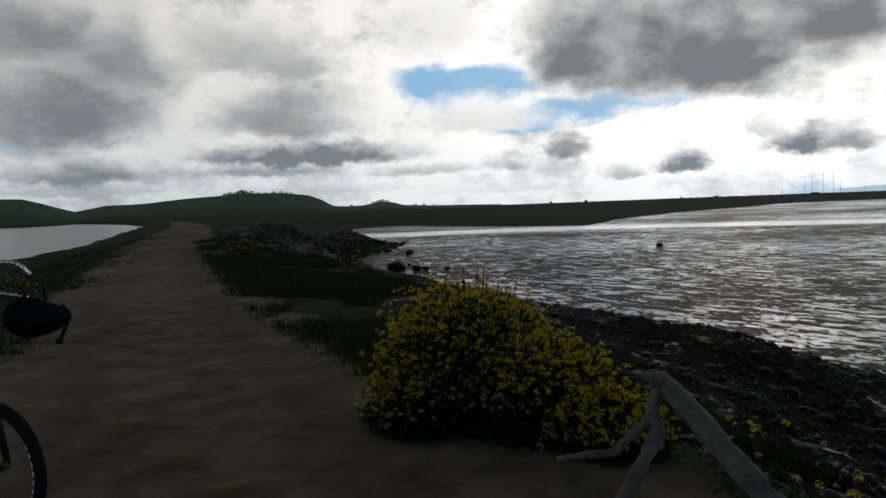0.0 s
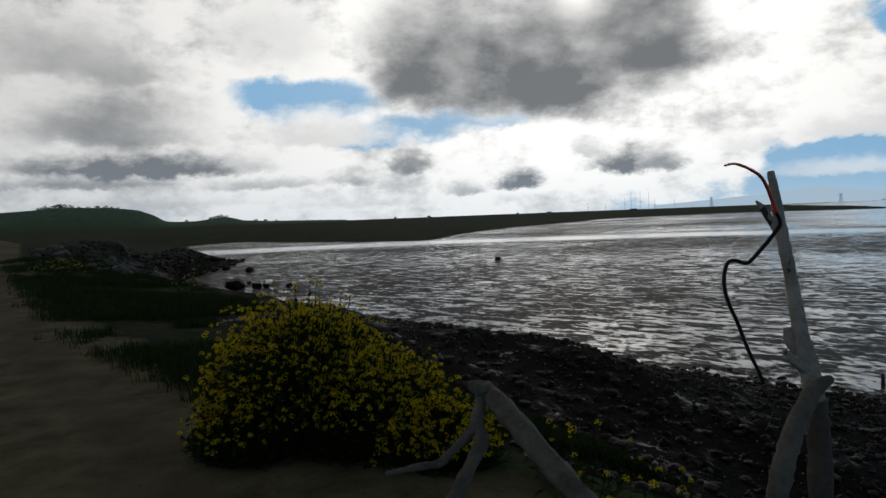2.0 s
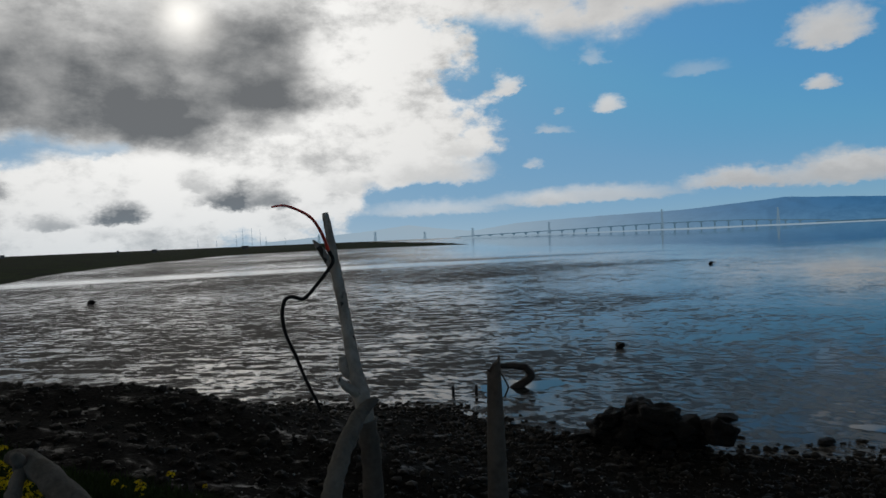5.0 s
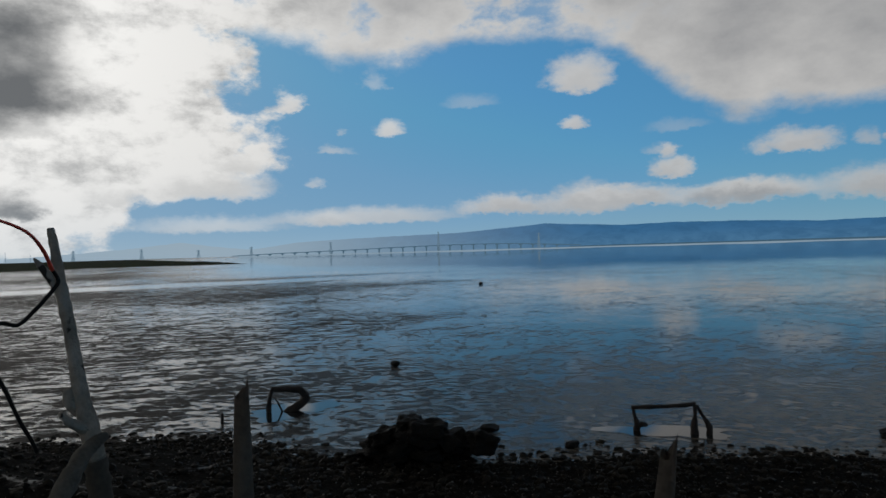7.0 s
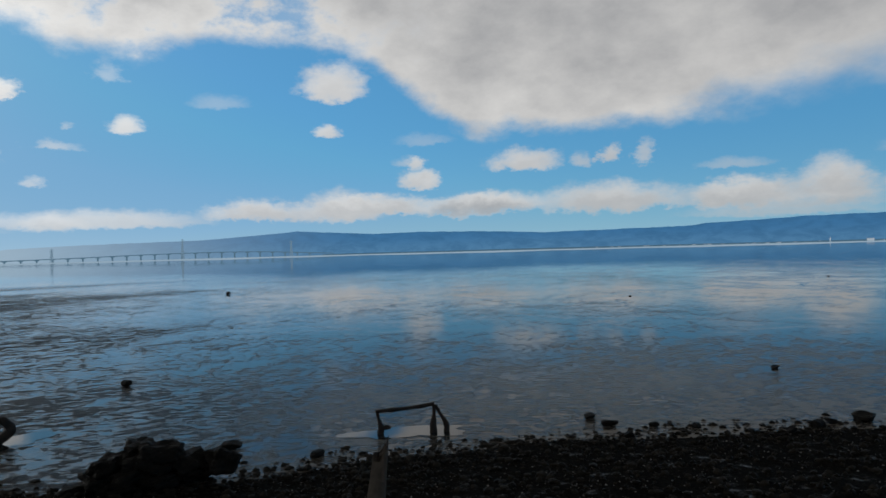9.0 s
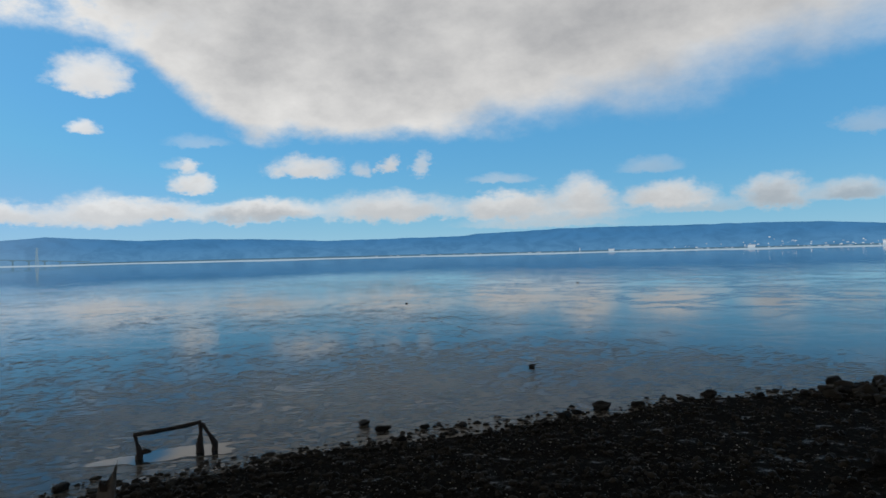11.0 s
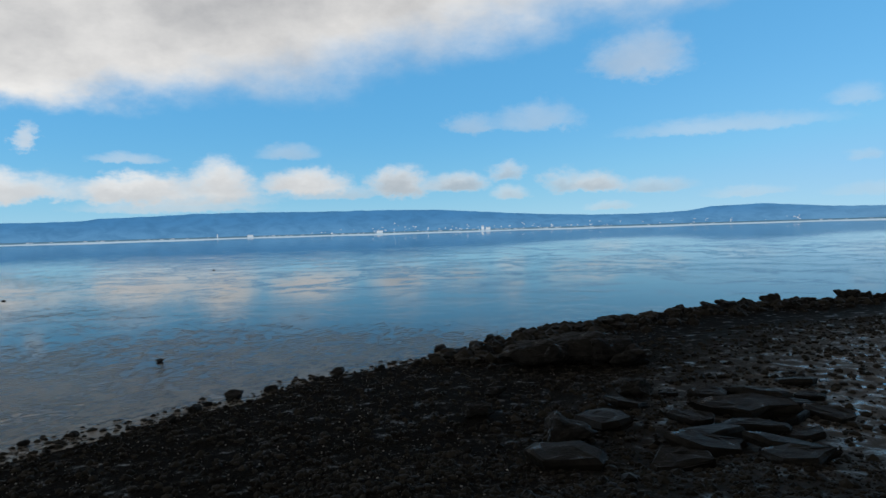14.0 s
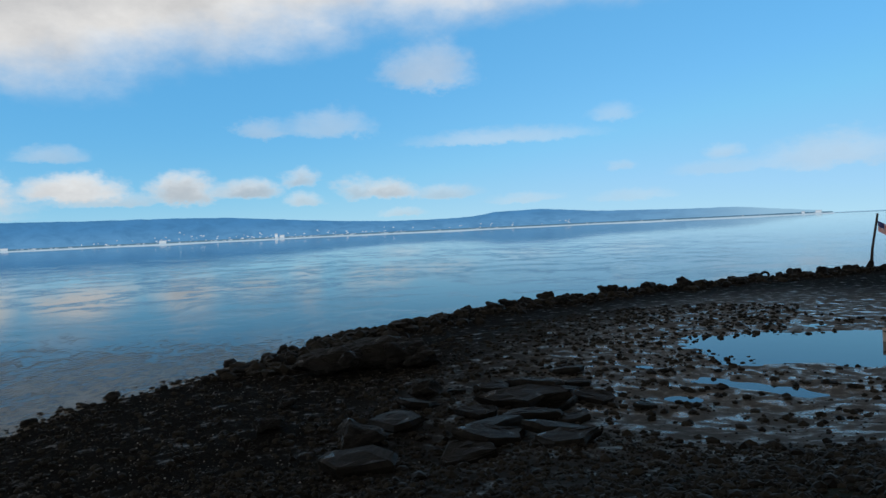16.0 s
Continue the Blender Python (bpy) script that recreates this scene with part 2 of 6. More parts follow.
for caz, cel, half_w, h, thickness, darkness in SUNNY_LOW + SUNNY_HIGH + EDGE + MIDDLE + LOW_ROW + LOW_ROW_SOUTH + WISPS:
    node = n.add("ShaderNodeGroup")
    node.node_tree = ONE_CLOUD
    big, thin = h >= 3.2, thickness < 0.75
    half_w, h = 1.22 * half_w, (1.05 if big else 1.15) * h
    values = (large if big else middling if h >= 1.5 else small, (1.0 / half_w, 1.0 / h, 0.0), (-caz / half_w, -(cel + 0.12 * h) / h, 0.0), calm_puff if big else puff, thickness, darkness, -0.25 if thin else 0.0, 1.8, -0.12 if big else -0.85, cover, shade)
    for i, v in enumerate(values):
        n.put(node.inputs[i], v)
    cover, shade = node.outputs
lit = n.mix(n.m("MULTIPLY", n.m("EXPONENT", n.m("MULTIPLY", dsun, -1.0 / 30.0)), 1.45, clamp=True), (0.66, 0.65, 0.635), (1.22, 1.21, 1.18))
dark = n.mix(side, (0.29, 0.30, 0.32), (0.195, 0.205, 0.215))
cloud = n.mix(shade, lit, dark)
cloud = n.mix(n.m("MULTIPLY", disc, 0.95), cloud, (1.5, 1.46, 1.38))
cloud = n.mix(overhead, cloud, (0.036, 0.034, 0.030))
sky = n.add("ShaderNodeTexSky")
sky.sky_type, sky.sun_disc = "NISHITA", False
sky.sun_elevation, sky.sun_rotation = radians(SUN_EL), radians(-SUN_AZ)
sky.altitude, sky.air_density, sky.dust_density, sky.ozone_density = 5.0, 1.0, 0.3, 3.0
blue = n.add("ShaderNodeVectorMath")
blue.operation = "MULTIPLY"
n.put(blue.inputs[0], sky.outputs[0])
blue.inputs[1].default_value = (0.042, 0.092, 0.118)
capped = n.add("ShaderNodeVectorMath")  # the film holds no more than this round the sun
capped.operation = "MINIMUM"
n.put(capped.inputs[0], blue.outputs[0])
capped.inputs[1].default_value = (0.22, 0.46, 0.72)
haze = n.m("EXPONENT", n.m("DIVIDE", n.m("MAXIMUM", elevation, 0.0), n.m("MULTIPLY_ADD", n.smooth(azimuth, -125.0, -170.0), -3.0, -3.0)))
tint = n.mix(0.6, capped.outputs[0], (0.10, 0.365, 0.67))
tint = n.mix(n.m("MULTIPLY", n.m("POWER", near_sun, 1.5), 0.85, clamp=True), tint, (0.62, 0.74, 0.82))
clear = n.mix(n.m("MULTIPLY", haze, 0.7), tint, n.mix(n.m("MULTIPLY", near_sun, 1.2, clamp=True), (0.42, 0.62, 0.74), (0.72, 0.76, 0.80)))
colour = n.mix(n.m("MULTIPLY", cover, n.m("SUBTRACT", 1.0, n.m("MULTIPLY", haze, 0.30))), clear, cloud)
back = n.add("ShaderNodeBackground")
n.put(back.inputs[0], colour)
back.inputs[1].default_value = 1.0
n.tree.links.new(back.outputs[0], n.add("ShaderNodeOutputWorld").inputs[0])

sun = new("sun", bpy.data.lights.new("sun", "SUN"))
sun.data.energy, sun.data.angle, sun.data.color = 0.12, radians(18), (1.0, 0.95, 0.86)
sun.matrix_world = look((-100 * math.sin(radians(SUN_AZ)), 100 * math.cos(radians(SUN_AZ)), 100 * math.tan(radians(SUN_EL))), (0, 0, 0))

# ---- materials ----
def surface(name, c1, c2, scale=4.0, rough=0.85, bump=0.3, fine=40.0, depth=0.01, wet=0.0, spots=None, metal=0.0, vary=0.0, spec=0.5):
    """Two colours mixed by coarse noise, grain by fine noise, relief from both. wet: the share of the surface that is wet and shiny."""
    mat = bpy.data.materials.new(name)
    mat.use_nodes = True
    k = Nodes(mat.node_tree)
    bsdf = mat.node_tree.nodes["Principled BSDF"]
    at = k.add("ShaderNodeTexCoord").outputs["Object"]
    coarse, grain = k.noise(at, scale, 6.0, 0.6, 0.3), k.noise(at, fine, 5.0, 0.65)
    f = k.smooth(k.m("ADD", k.m("MULTIPLY", coarse, 0.7), k.m("MULTIPLY", grain, 0.3)), 0.36, 0.64)
    col = k.mix(f, c1, c2)
    if spots:
        col = k.mix(k.smooth(k.noise(at, spots[0], 3.0, 0.5, 0.6), spots[1], spots[1] + 0.06), col, spots[2])
    if vary:
        tone = k.add("ShaderNodeHueSaturation")
        k.put(tone.inputs["Value"], k.m("MULTIPLY_ADD", k.add("ShaderNodeObjectInfo").outputs["Random"], 2 * vary, 1 - vary))
        k.put(tone.inputs["Color"], col)
        col = tone.outputs[0]
    k.put(bsdf.inputs["Base Color"], col)
    r = k.m("MULTIPLY_ADD", grain, 0.3, rough - 0.15, clamp=True)
    if wet:
        r = k.m("SUBTRACT", r, k.m("MULTIPLY", k.smooth(coarse, 0.62 - wet * 0.3, 0.70 - wet * 0.3), rough * 0.75))
    k.put(bsdf.inputs["Roughness"], r)
    bsdf.inputs["Metallic"].default_value = metal
    bsdf.inputs["Specular IOR Level"].default_value = spec
    b = k.add("ShaderNodeBump")
    b.inputs["Strength"].default_value, b.inputs["Distance"].default_value = bump, depth
    k.put(b.inputs["Height"], k.m("ADD", coarse, k.m("MULTIPLY", grain, 0.6)))
    k.put(bsdf.inputs["Normal"], b.outputs[0])
    return mat


def island_surface(name, c1, c2, rough=0.7, fine=30.0, bump=0.4, trans=0.0, spec=0.5):
    """For many small pieces in one mesh: each takes its own tone between two colours."""
    mat = bpy.data.materials.new(name)
    mat.use_nodes = True
    k = Nodes(mat.node_tree)
    bsdf = mat.node_tree.nodes["Principled BSDF"]
    at = k.add("ShaderNodeTexCoord").outputs["Object"]
    grain = k.noise(at, fine, 4.0, 0.6)
    own = k.add("ShaderNodeNewGeometry").outputs["Random Per Island"]
    k.put(bsdf.inputs["Base Color"], k.mix(k.m("ADD", k.m("MULTIPLY", own, 0.75), k.m("MULTIPLY", grain, 0.25)), c1, c2))
    k.put(bsdf.inputs["Roughness"], k.m("MULTIPLY_ADD", own, 0.25, rough - 0.12))
    bsdf.inputs["Specular IOR Level"].default_value = spec
    if trans:  # light shines through thin petals and leaves
        through_it = k.add("ShaderNodeBsdfTranslucent")
        k.put(through_it.inputs[0], bsdf.inputs["Base Color"].links[0].from_socket)
        blend = k.add("ShaderNodeMixShader")
        blend.inputs[0].default_value = trans
        k.put(blend.inputs[1], bsdf.outputs[0])
        k.put(blend.inputs[2], through_it.outputs[0])
        k.put(next(x for x in mat.node_tree.nodes if x.type == "OUTPUT_MATERIAL").inputs[0], blend.outputs[0])
    b = k.add("ShaderNodeBump")
    b.inputs["Strength"].default_value, b.inputs["Distance"].default_value = bump, 0.01
    k.put(b.inputs["Height"], grain)
    k.put(bsdf.inputs["Normal"], b.outputs[0])
    return mat


def plain(name, colour, rough=0.5, metal=0.0, spec=0.5):
    return surface(name, tuple(0.8 * c for c in colour), tuple(min(1.0, 1.15 * c) for c in colour), 9.0, rough, 0.15, 60.0, 0.003, metal=metal, spec=spec)


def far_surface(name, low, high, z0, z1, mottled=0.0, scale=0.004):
    """A distant backdrop that glows: haze, the light of the air in front of it, is painted in."""
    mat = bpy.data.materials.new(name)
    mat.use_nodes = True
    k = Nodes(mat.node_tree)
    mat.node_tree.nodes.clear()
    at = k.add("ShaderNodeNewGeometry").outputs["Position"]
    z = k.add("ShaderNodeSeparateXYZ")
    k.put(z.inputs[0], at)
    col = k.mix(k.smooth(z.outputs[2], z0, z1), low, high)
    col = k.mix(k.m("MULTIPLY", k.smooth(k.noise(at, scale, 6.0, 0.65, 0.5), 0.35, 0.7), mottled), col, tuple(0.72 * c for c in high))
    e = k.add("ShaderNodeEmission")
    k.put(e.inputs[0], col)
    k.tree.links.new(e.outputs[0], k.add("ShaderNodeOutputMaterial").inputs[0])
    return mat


def weight(k, name):
    node = k.add("ShaderNodeAttribute")
    node.attribute_name = name
    return node.outputs["Fac"]


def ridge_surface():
    """The far ridge, haze painted into its glow: paler where it lies under the bright sky by the sun."""
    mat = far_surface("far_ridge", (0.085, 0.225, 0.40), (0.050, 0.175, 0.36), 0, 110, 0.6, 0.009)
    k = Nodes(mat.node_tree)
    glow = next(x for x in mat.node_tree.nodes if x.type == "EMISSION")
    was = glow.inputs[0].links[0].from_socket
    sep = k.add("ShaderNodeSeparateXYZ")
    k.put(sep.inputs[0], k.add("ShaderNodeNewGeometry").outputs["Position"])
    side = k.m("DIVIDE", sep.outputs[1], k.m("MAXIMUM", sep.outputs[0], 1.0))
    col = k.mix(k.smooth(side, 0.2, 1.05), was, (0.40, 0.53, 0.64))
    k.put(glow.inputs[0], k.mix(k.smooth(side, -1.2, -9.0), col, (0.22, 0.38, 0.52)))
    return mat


def ground_material():
    """Dirt road, grassy verge, dark stony bank and marsh, by the weights stored on the ground's points."""
    mat = bpy.data.materials.new("ground")
    mat.use_nodes = True
    k = Nodes(mat.node_tree)
    bsdf = mat.node_tree.nodes["Principled BSDF"]
    at = k.add("ShaderNodeTexCoord").outputs["Object"]
    w = {name: weight(k, name) for name in ("dirt", "grass", "beach", "track")}
    broad, mid, fine = k.noise(at, 0.16, 4.0, 0.5, 0.4), k.noise(at, 1.9, 7.0, 0.66, 0.3), k.noise(at, 16.0, 6.0, 0.7)
    pebble = k.add("ShaderNodeTexVoronoi")
    k.put(pebble.inputs["Vector"], at)
    pebble.inputs["Scale"].default_value = 28.0
    dirt = k.mix(k.smooth(k.m("ADD", k.m("MULTIPLY", mid, 0.6), k.m("MULTIPLY", broad, 0.4)), 0.33, 0.67), (0.056, 0.051, 0.032), (0.182, 0.163, 0.106))
    dirt = k.mix(k.m("MULTIPLY", w["track"], k.m("MULTIPLY", k.smooth(mid, 0.3, 0.6), 0.35)), dirt, (0.045, 0.037, 0.029))
    dirt = k.mix(k.smooth(fine, 0.58, 0.72), dirt, (0.04, 0.033, 0.027))
    dirt = k.mix(k.smooth(pebble.outputs["Distance"], 0.10, 0.04), dirt, (0.13, 0.115, 0.10))
    green = k.mix(k.smooth(mid, 0.4, 0.62), (0.012, 0.024, 0.006), (0.032, 0.050, 0.013))
    green = k.mix(k.smooth(broad, 0.45, 0.65), green, (0.016, 0.021, 0.012))
    # distance haze is mixed into the hills' green: bluer and lighter
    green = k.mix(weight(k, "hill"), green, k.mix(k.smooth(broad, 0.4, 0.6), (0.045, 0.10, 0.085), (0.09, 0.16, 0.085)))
    stony = k.mix(k.smooth(fine, 0.4, 0.62), (0.0030, 0.0029, 0.0027), (0.0115, 0.0105, 0.009))
    col = k.mix(w["beach"], k.mix(k.smooth(k.m("ADD", w["grass"], k.m("MULTIPLY", k.m("SUBTRACT", mid, 0.5), 0.9)), 0.35, 0.6), dirt, green), stony)
    col = k.mix(weight(k, "basin"), col, k.mix(k.smooth(mid, 0.4, 0.6), (0.055, 0.052, 0.047), (0.105, 0.099, 0.089)))
    k.put(bsdf.inputs["Base Color"], col)
    wet = k.m("MULTIPLY", weight(k, "basin"), k.smooth(mid, 0.44, 0.60))
    dull = k.m("SUBTRACT", 0.95, k.m("MULTIPLY", w["beach"], k.m("MULTIPLY", k.smooth(mid, 0.50, 0.68), 0.55)))
    k.put(bsdf.inputs["Roughness"], k.m("SUBTRACT", dull, k.m("MULTIPLY", wet, 0.62)))
    k.put(bsdf.inputs["Specular IOR Level"], k.m("MULTIPLY_ADD", w["beach"], k.m("ADD", k.m("MULTIPLY", k.smooth(mid, 0.60, 0.70), 0.20), k.m("MULTIPLY", weight(k, "basin"), 0.55)), 0.02))
    b = k.add("ShaderNodeBump")
    b.inputs["Strength"].default_value, b.inputs["Distance"].default_value = 0.7, 0.018
    k.put(b.inputs["Height"], k.m("ADD", k.m("ADD", mid, k.m("MULTIPLY", fine, 0.6)), k.m("MULTIPLY", pebble.outputs["Distance"], -0.25)))
    k.put(bsdf.inputs["Normal"], b.outputs[0])
    return mat


def mudflat_material():
    """Rippled wet mud with a broken film of water; calm open water farther out."""
    mat = bpy.data.materials.new("wet_mud")
    mat.use_nodes = True
    k = Nodes(mat.node_tree)
    bsdf = mat.node_tree.nodes["Principled BSDF"]
    at = k.add("ShaderNodeTexCoord").outputs["Object"]
    sep = k.add("ShaderNodeSeparateXYZ")
    k.put(sep.inputs[0], at)
    x, y, _ = sep.outputs
    dist = k.m("SQRT", k.m("MULTIPLY_ADD", x, x, k.m("MULTIPLY", y, y)))
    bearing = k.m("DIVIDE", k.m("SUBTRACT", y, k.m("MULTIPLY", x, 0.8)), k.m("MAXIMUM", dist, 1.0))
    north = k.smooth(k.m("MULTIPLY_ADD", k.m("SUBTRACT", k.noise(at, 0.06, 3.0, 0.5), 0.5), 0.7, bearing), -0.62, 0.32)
    wide = k.noise(at, 0.03, 4.0, 0.55, 0.5)
    grain = k.xyz(k.m("MULTIPLY", x, 1.45), k.m("MULTIPLY", y, 0.8))
    flats = k.noise(k.xyz(k.m("ADD", k.m("MULTIPLY", x, 0.40), k.m("MULTIPLY", y, -0.50)), k.m("ADD", k.m("MULTIPLY", x, 1.40), k.m("MULTIPLY", y, 1.12))), 1.0, 7.0, 0.68, 0.4)  # ripples lie along the shore
    tiny = k.m("MULTIPLY_ADD", k.m("SUBTRACT", k.noise(at, 0.55, 5.0, 0.6, 0.5), 0.5), 0.45, k.noise(grain, 2.9, 7.0, 0.66, 0.3))
    patch = k.m("ADD", k.m("MULTIPLY", tiny, k.m("MULTIPLY_ADD", north, -0.3, 0.8)), k.m("MULTIPLY", flats, k.m("MULTIPLY_ADD", north, 0.45, 0.2)))
    ripple = k.noise(grain, 3.6, 5.0, 0.62, 0.6)
    swells = k.noise(at, 0.11, 4.0, 0.6, 0.4)
    chop = k.noise(at, 0.8, 4.0, 0.65, 0.5)
    wind = k.smooth(k.noise(at, 0.13, 8.0, 0.68, 0.6), 0.49, 0.57)  # where the breeze touches the water
    gusts = k.noise(at, 0.035, 5.0, 0.65, 0.8)
    # how far the mud stands out of the water: most towards the levee ahead and near the shore, least out in the bay
    open_bay = k.m("SUBTRACT", 0.58, k.m("MULTIPLY", k.smooth(dist, 17.0, 45.0), 0.18))
    dry = k.m("ADD", k.m("MULTIPLY", open_bay, k.m("SUBTRACT", 1.0, north)), k.m("MULTIPLY", 0.497, north))
    dry = k.m("MULTIPLY_ADD", k.m("SUBTRACT", wide, 0.5), 0.34, dry)
    dry = k.m("SUBTRACT", dry, k.m("MULTIPLY", k.smooth(k.m("MULTIPLY", y, -1.0), 14.0, 40.0), 0.25))
    mud = k.smooth(k.m("ADD", patch, k.m("SUBTRACT", dry, 0.5)), k.m("MULTIPLY_ADD", north, 0.04, 0.47), k.m("MULTIPLY_ADD", north, -0.03, 0.60))
    # a smooth channel along the far side of the flat, dull mud beyond it towards the marsh
    bend = k.m("MULTIPLY_ADD", k.m("SUBTRACT", wide, 0.5), 14.0, k.m("ADD", dist, k.m("MULTIPLY", k.m("MINIMUM", k.m("SUBTRACT", y, x), 0.0), 0.22)))
    channel = k.m("MULTIPLY", k.smooth(bend, 104.0, 110.0), k.m("SUBTRACT", 1.0, k.smooth(bend, 120.0, 130.0)))
    mud = k.m("MULTIPLY", mud, k.m("SUBTRACT", 1.0, k.m("MULTIPLY", channel, 0.92)))
    mud = k.m("MULTIPLY", mud, k.m("SUBTRACT", 1.0, k.m("MULTIPLY", k.smooth(dist, 120.0, 150.0), k.m("SUBTRACT", 1.0, k.smooth(bearing, 0.05, 0.35)))))
    film = k.mix(ripple, (0.030, 0.029, 0.027), (0.050, 0.046, 0.040))
    # sky sheen put into the mud's colour: paler away from the sun
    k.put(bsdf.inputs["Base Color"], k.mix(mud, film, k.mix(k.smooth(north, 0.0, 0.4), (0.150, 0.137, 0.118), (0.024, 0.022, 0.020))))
    ruffled = k.smooth(dist, 1500.0, 2100.0)
    k.put(bsdf.inputs["Roughness"], k.m("ADD", k.m("MULTIPLY_ADD", mud, k.m("MULTIPLY_ADD", north, 0.30, 0.20), 0.03), k.m("ADD", k.m("MULTIPLY", ruffled, 0.12), k.m("MULTIPLY", k.smooth(dist, 30.0, 80.0), k.m("MULTIPLY", k.smooth(gusts, 0.42, 0.62), 0.012)))))
    bsdf.inputs["IOR"].default_value = 1.33
    k.put(bsdf.inputs["Specular IOR Level"], k.m("SUBTRACT", k.m("MULTIPLY_ADD", north, 0.85, 0.15), k.m("MULTIPLY", mud, k.m("MULTIPLY_ADD", north, 0.92, 0.05))))
    # heights in metres: mud ripples, wind ripples towards the south, ruffled water far out
    south = k.smooth(k.m("MULTIPLY", y, -1.0), 6.0, 50.0)
    near = k.m("SUBTRACT", 1.0, k.smooth(dist, 60.0, 260.0))
    fine = k.m("MULTIPLY", near, k.m("ADD", k.m("MULTIPLY", north, k.m("MULTIPLY_ADD", mud, 0.022, 0.008)), k.m("ADD", k.m("MULTIPLY", mud, 0.010), k.m("MULTIPLY", k.m("MULTIPLY", south, wind), 0.004))))
    lumps = k.m("MULTIPLY", near, k.m("MULTIPLY", k.m("MULTIPLY_ADD", north, 0.05, 0.014), k.m("MULTIPLY_ADD", mud, 0.9, 0.1)))
    waves = k.m("ADD", k.m("MULTIPLY", k.m("MULTIPLY", k.smooth(dist, 30.0, 90.0), k.m("SUBTRACT", 1.0, k.m("MULTIPLY", k.smooth(dist, 130.0, 260.0), 0.85))), k.m("MULTIPLY_ADD", south, 0.010, 0.004)), k.m("MULTIPLY", ruffled, 0.25))
    b = k.add("ShaderNodeBump")
    b.inputs["Strength"].default_value, b.inputs["Distance"].default_value = 1.0, 1.0
    k.put(b.inputs["Height"], k.m("ADD", k.m("ADD", k.m("MULTIPLY", ripple, fine), k.m("MULTIPLY", patch, lumps)), k.m("MULTIPLY_ADD", swells, waves, k.m("MULTIPLY", chop, k.m("MULTIPLY", k.m("MULTIPLY", k.smooth(dist, 18.0, 45.0), k.m("SUBTRACT", 1.0, k.m("MULTIPLY", k.smooth(dist, 120.0, 200.0), 0.9))), k.m("MULTIPLY_ADD", wind, k.m("MULTIPLY_ADD", south, 0.010, 0.005), 0.0005))))))
    k.put(bsdf.inputs["Normal"], b.outputs[0])
    return mat


def still_water(name, colour=(0.03, 0.035, 0.035), rough=0.03, ripples=0.06):
    mat = bpy.data.materials.new(name)
    mat.use_nodes = True
    k = Nodes(mat.node_tree)
    bsdf = mat.node_tree.nodes["Principled BSDF"]
    at = k.add("ShaderNodeTexCoord").outputs["Object"]
    bsdf.inputs["Base Color"].default_value = (*colour, 1)
    bsdf.inputs["Roughness"].default_value, bsdf.inputs["IOR"].default_value = rough, 1.33
    b = k.add("ShaderNodeBump")
    b.inputs["Strength"].default_value, b.inputs["Distance"].default_value = ripples, 0.03
    k.put(b.inputs["Height"], k.noise(at, 1.5, 4.0, 0.6))
    k.put(bsdf.inputs["Normal"], b.outputs[0])
    return mat


GROUND, MUD, WATER = ground_material(), mudflat_material(), still_water("pool_water")
POND_WATER = still_water("pond_water", rough=0.22, ripples=0.9)
DRIFTWOOD = surface("driftwood", (0.050, 0.045, 0.038), (0.125, 0.113, 0.096), 5.0, 0.9, 1.0, 45.0, 0.02, spots=(9.0, 0.62, (0.09, 0.08, 0.07)))
POLE_WOOD = surface("pole_wood", (0.17, 0.155, 0.135), (0.30, 0.28, 0.25), 6.0, 0.9, 1.0, 45.0, 0.02, spots=(11.0, 0.60, (0.03, 0.027, 0.023)))
POST_WOOD = surface("post_wood", (0.028, 0.023, 0.018), (0.075, 0.063, 0.051), 4.0, 0.9, 0.7, 38.0, 0.012, spots=(7.0, 0.6, (0.07, 0.055, 0.045)))
ROCK = surface("black_rock", (0.004, 0.004, 0.0037), (0.013, 0.0123, 0.011), 5.0, 0.7, 0.8, 24.0, 0.03, wet=0.15, vary=0.3, spec=0.10)
SLAB = surface("wet_slab", (0.003, 0.0029, 0.0026), (0.012, 0.011, 0.0092), 3.0, 0.55, 0.8, 16.0, 0.02, wet=0.1, vary=0.4, spec=0.07)
PALE_ROCK = surface("pale_rock", (0.022, 0.021, 0.019), (0.065, 0.062, 0.056), 4.0, 0.85, 0.6, 20.0, 0.03, vary=0.35)
GRAVEL = island_surface("gravel", (0.002, 0.002, 0.0019), (0.030, 0.0268, 0.0212), 0.6, spec=0.06)
RUBBLE = island_surface("rubble", (0.012, 0.0115, 0.0105), (0.075, 0.071, 0.064), 0.85, spec=0.1)
SHELL = island_surface("shell", (0.10, 0.095, 0.09), (0.30, 0.29, 0.27), 0.7, spec=0.1)
LEAF = island_surface("leaf", (0.008, 0.018, 0.004), (0.028, 0.046, 0.010), 0.7, spec=0.1, trans=0.35)
GRASS = island_surface("grass", (0.009, 0.021, 0.004), (0.030, 0.052, 0.010), 0.8, spec=0.1)
FLOWER = island_surface("petal", (0.40, 0.31, 0.008), (0.66, 0.53, 0.016), 0.7, spec=0.05, trans=0.55)
BLACK = plain("black_plastic", (0.008, 0.008, 0.008), 0.6, spec=0.15)
RUBBER = plain("rubber", (0.008, 0.008, 0.008), 0.9, spec=0.08)
SPOKE = plain("spoke_steel", (0.10, 0.10, 0.10), 0.5, 1.0)
CHROME = plain("bare_metal", (0.55, 0.56, 0.58), 0.25, 1.0)
RUST = surface("rusted_steel", (0.010, 0.008, 0.007), (0.03, 0.02, 0.015), 8.0, 0.8, 0.6, 40.0, 0.008)
RED = plain("red_cable", (0.75, 0.07, 0.045), 0.6)
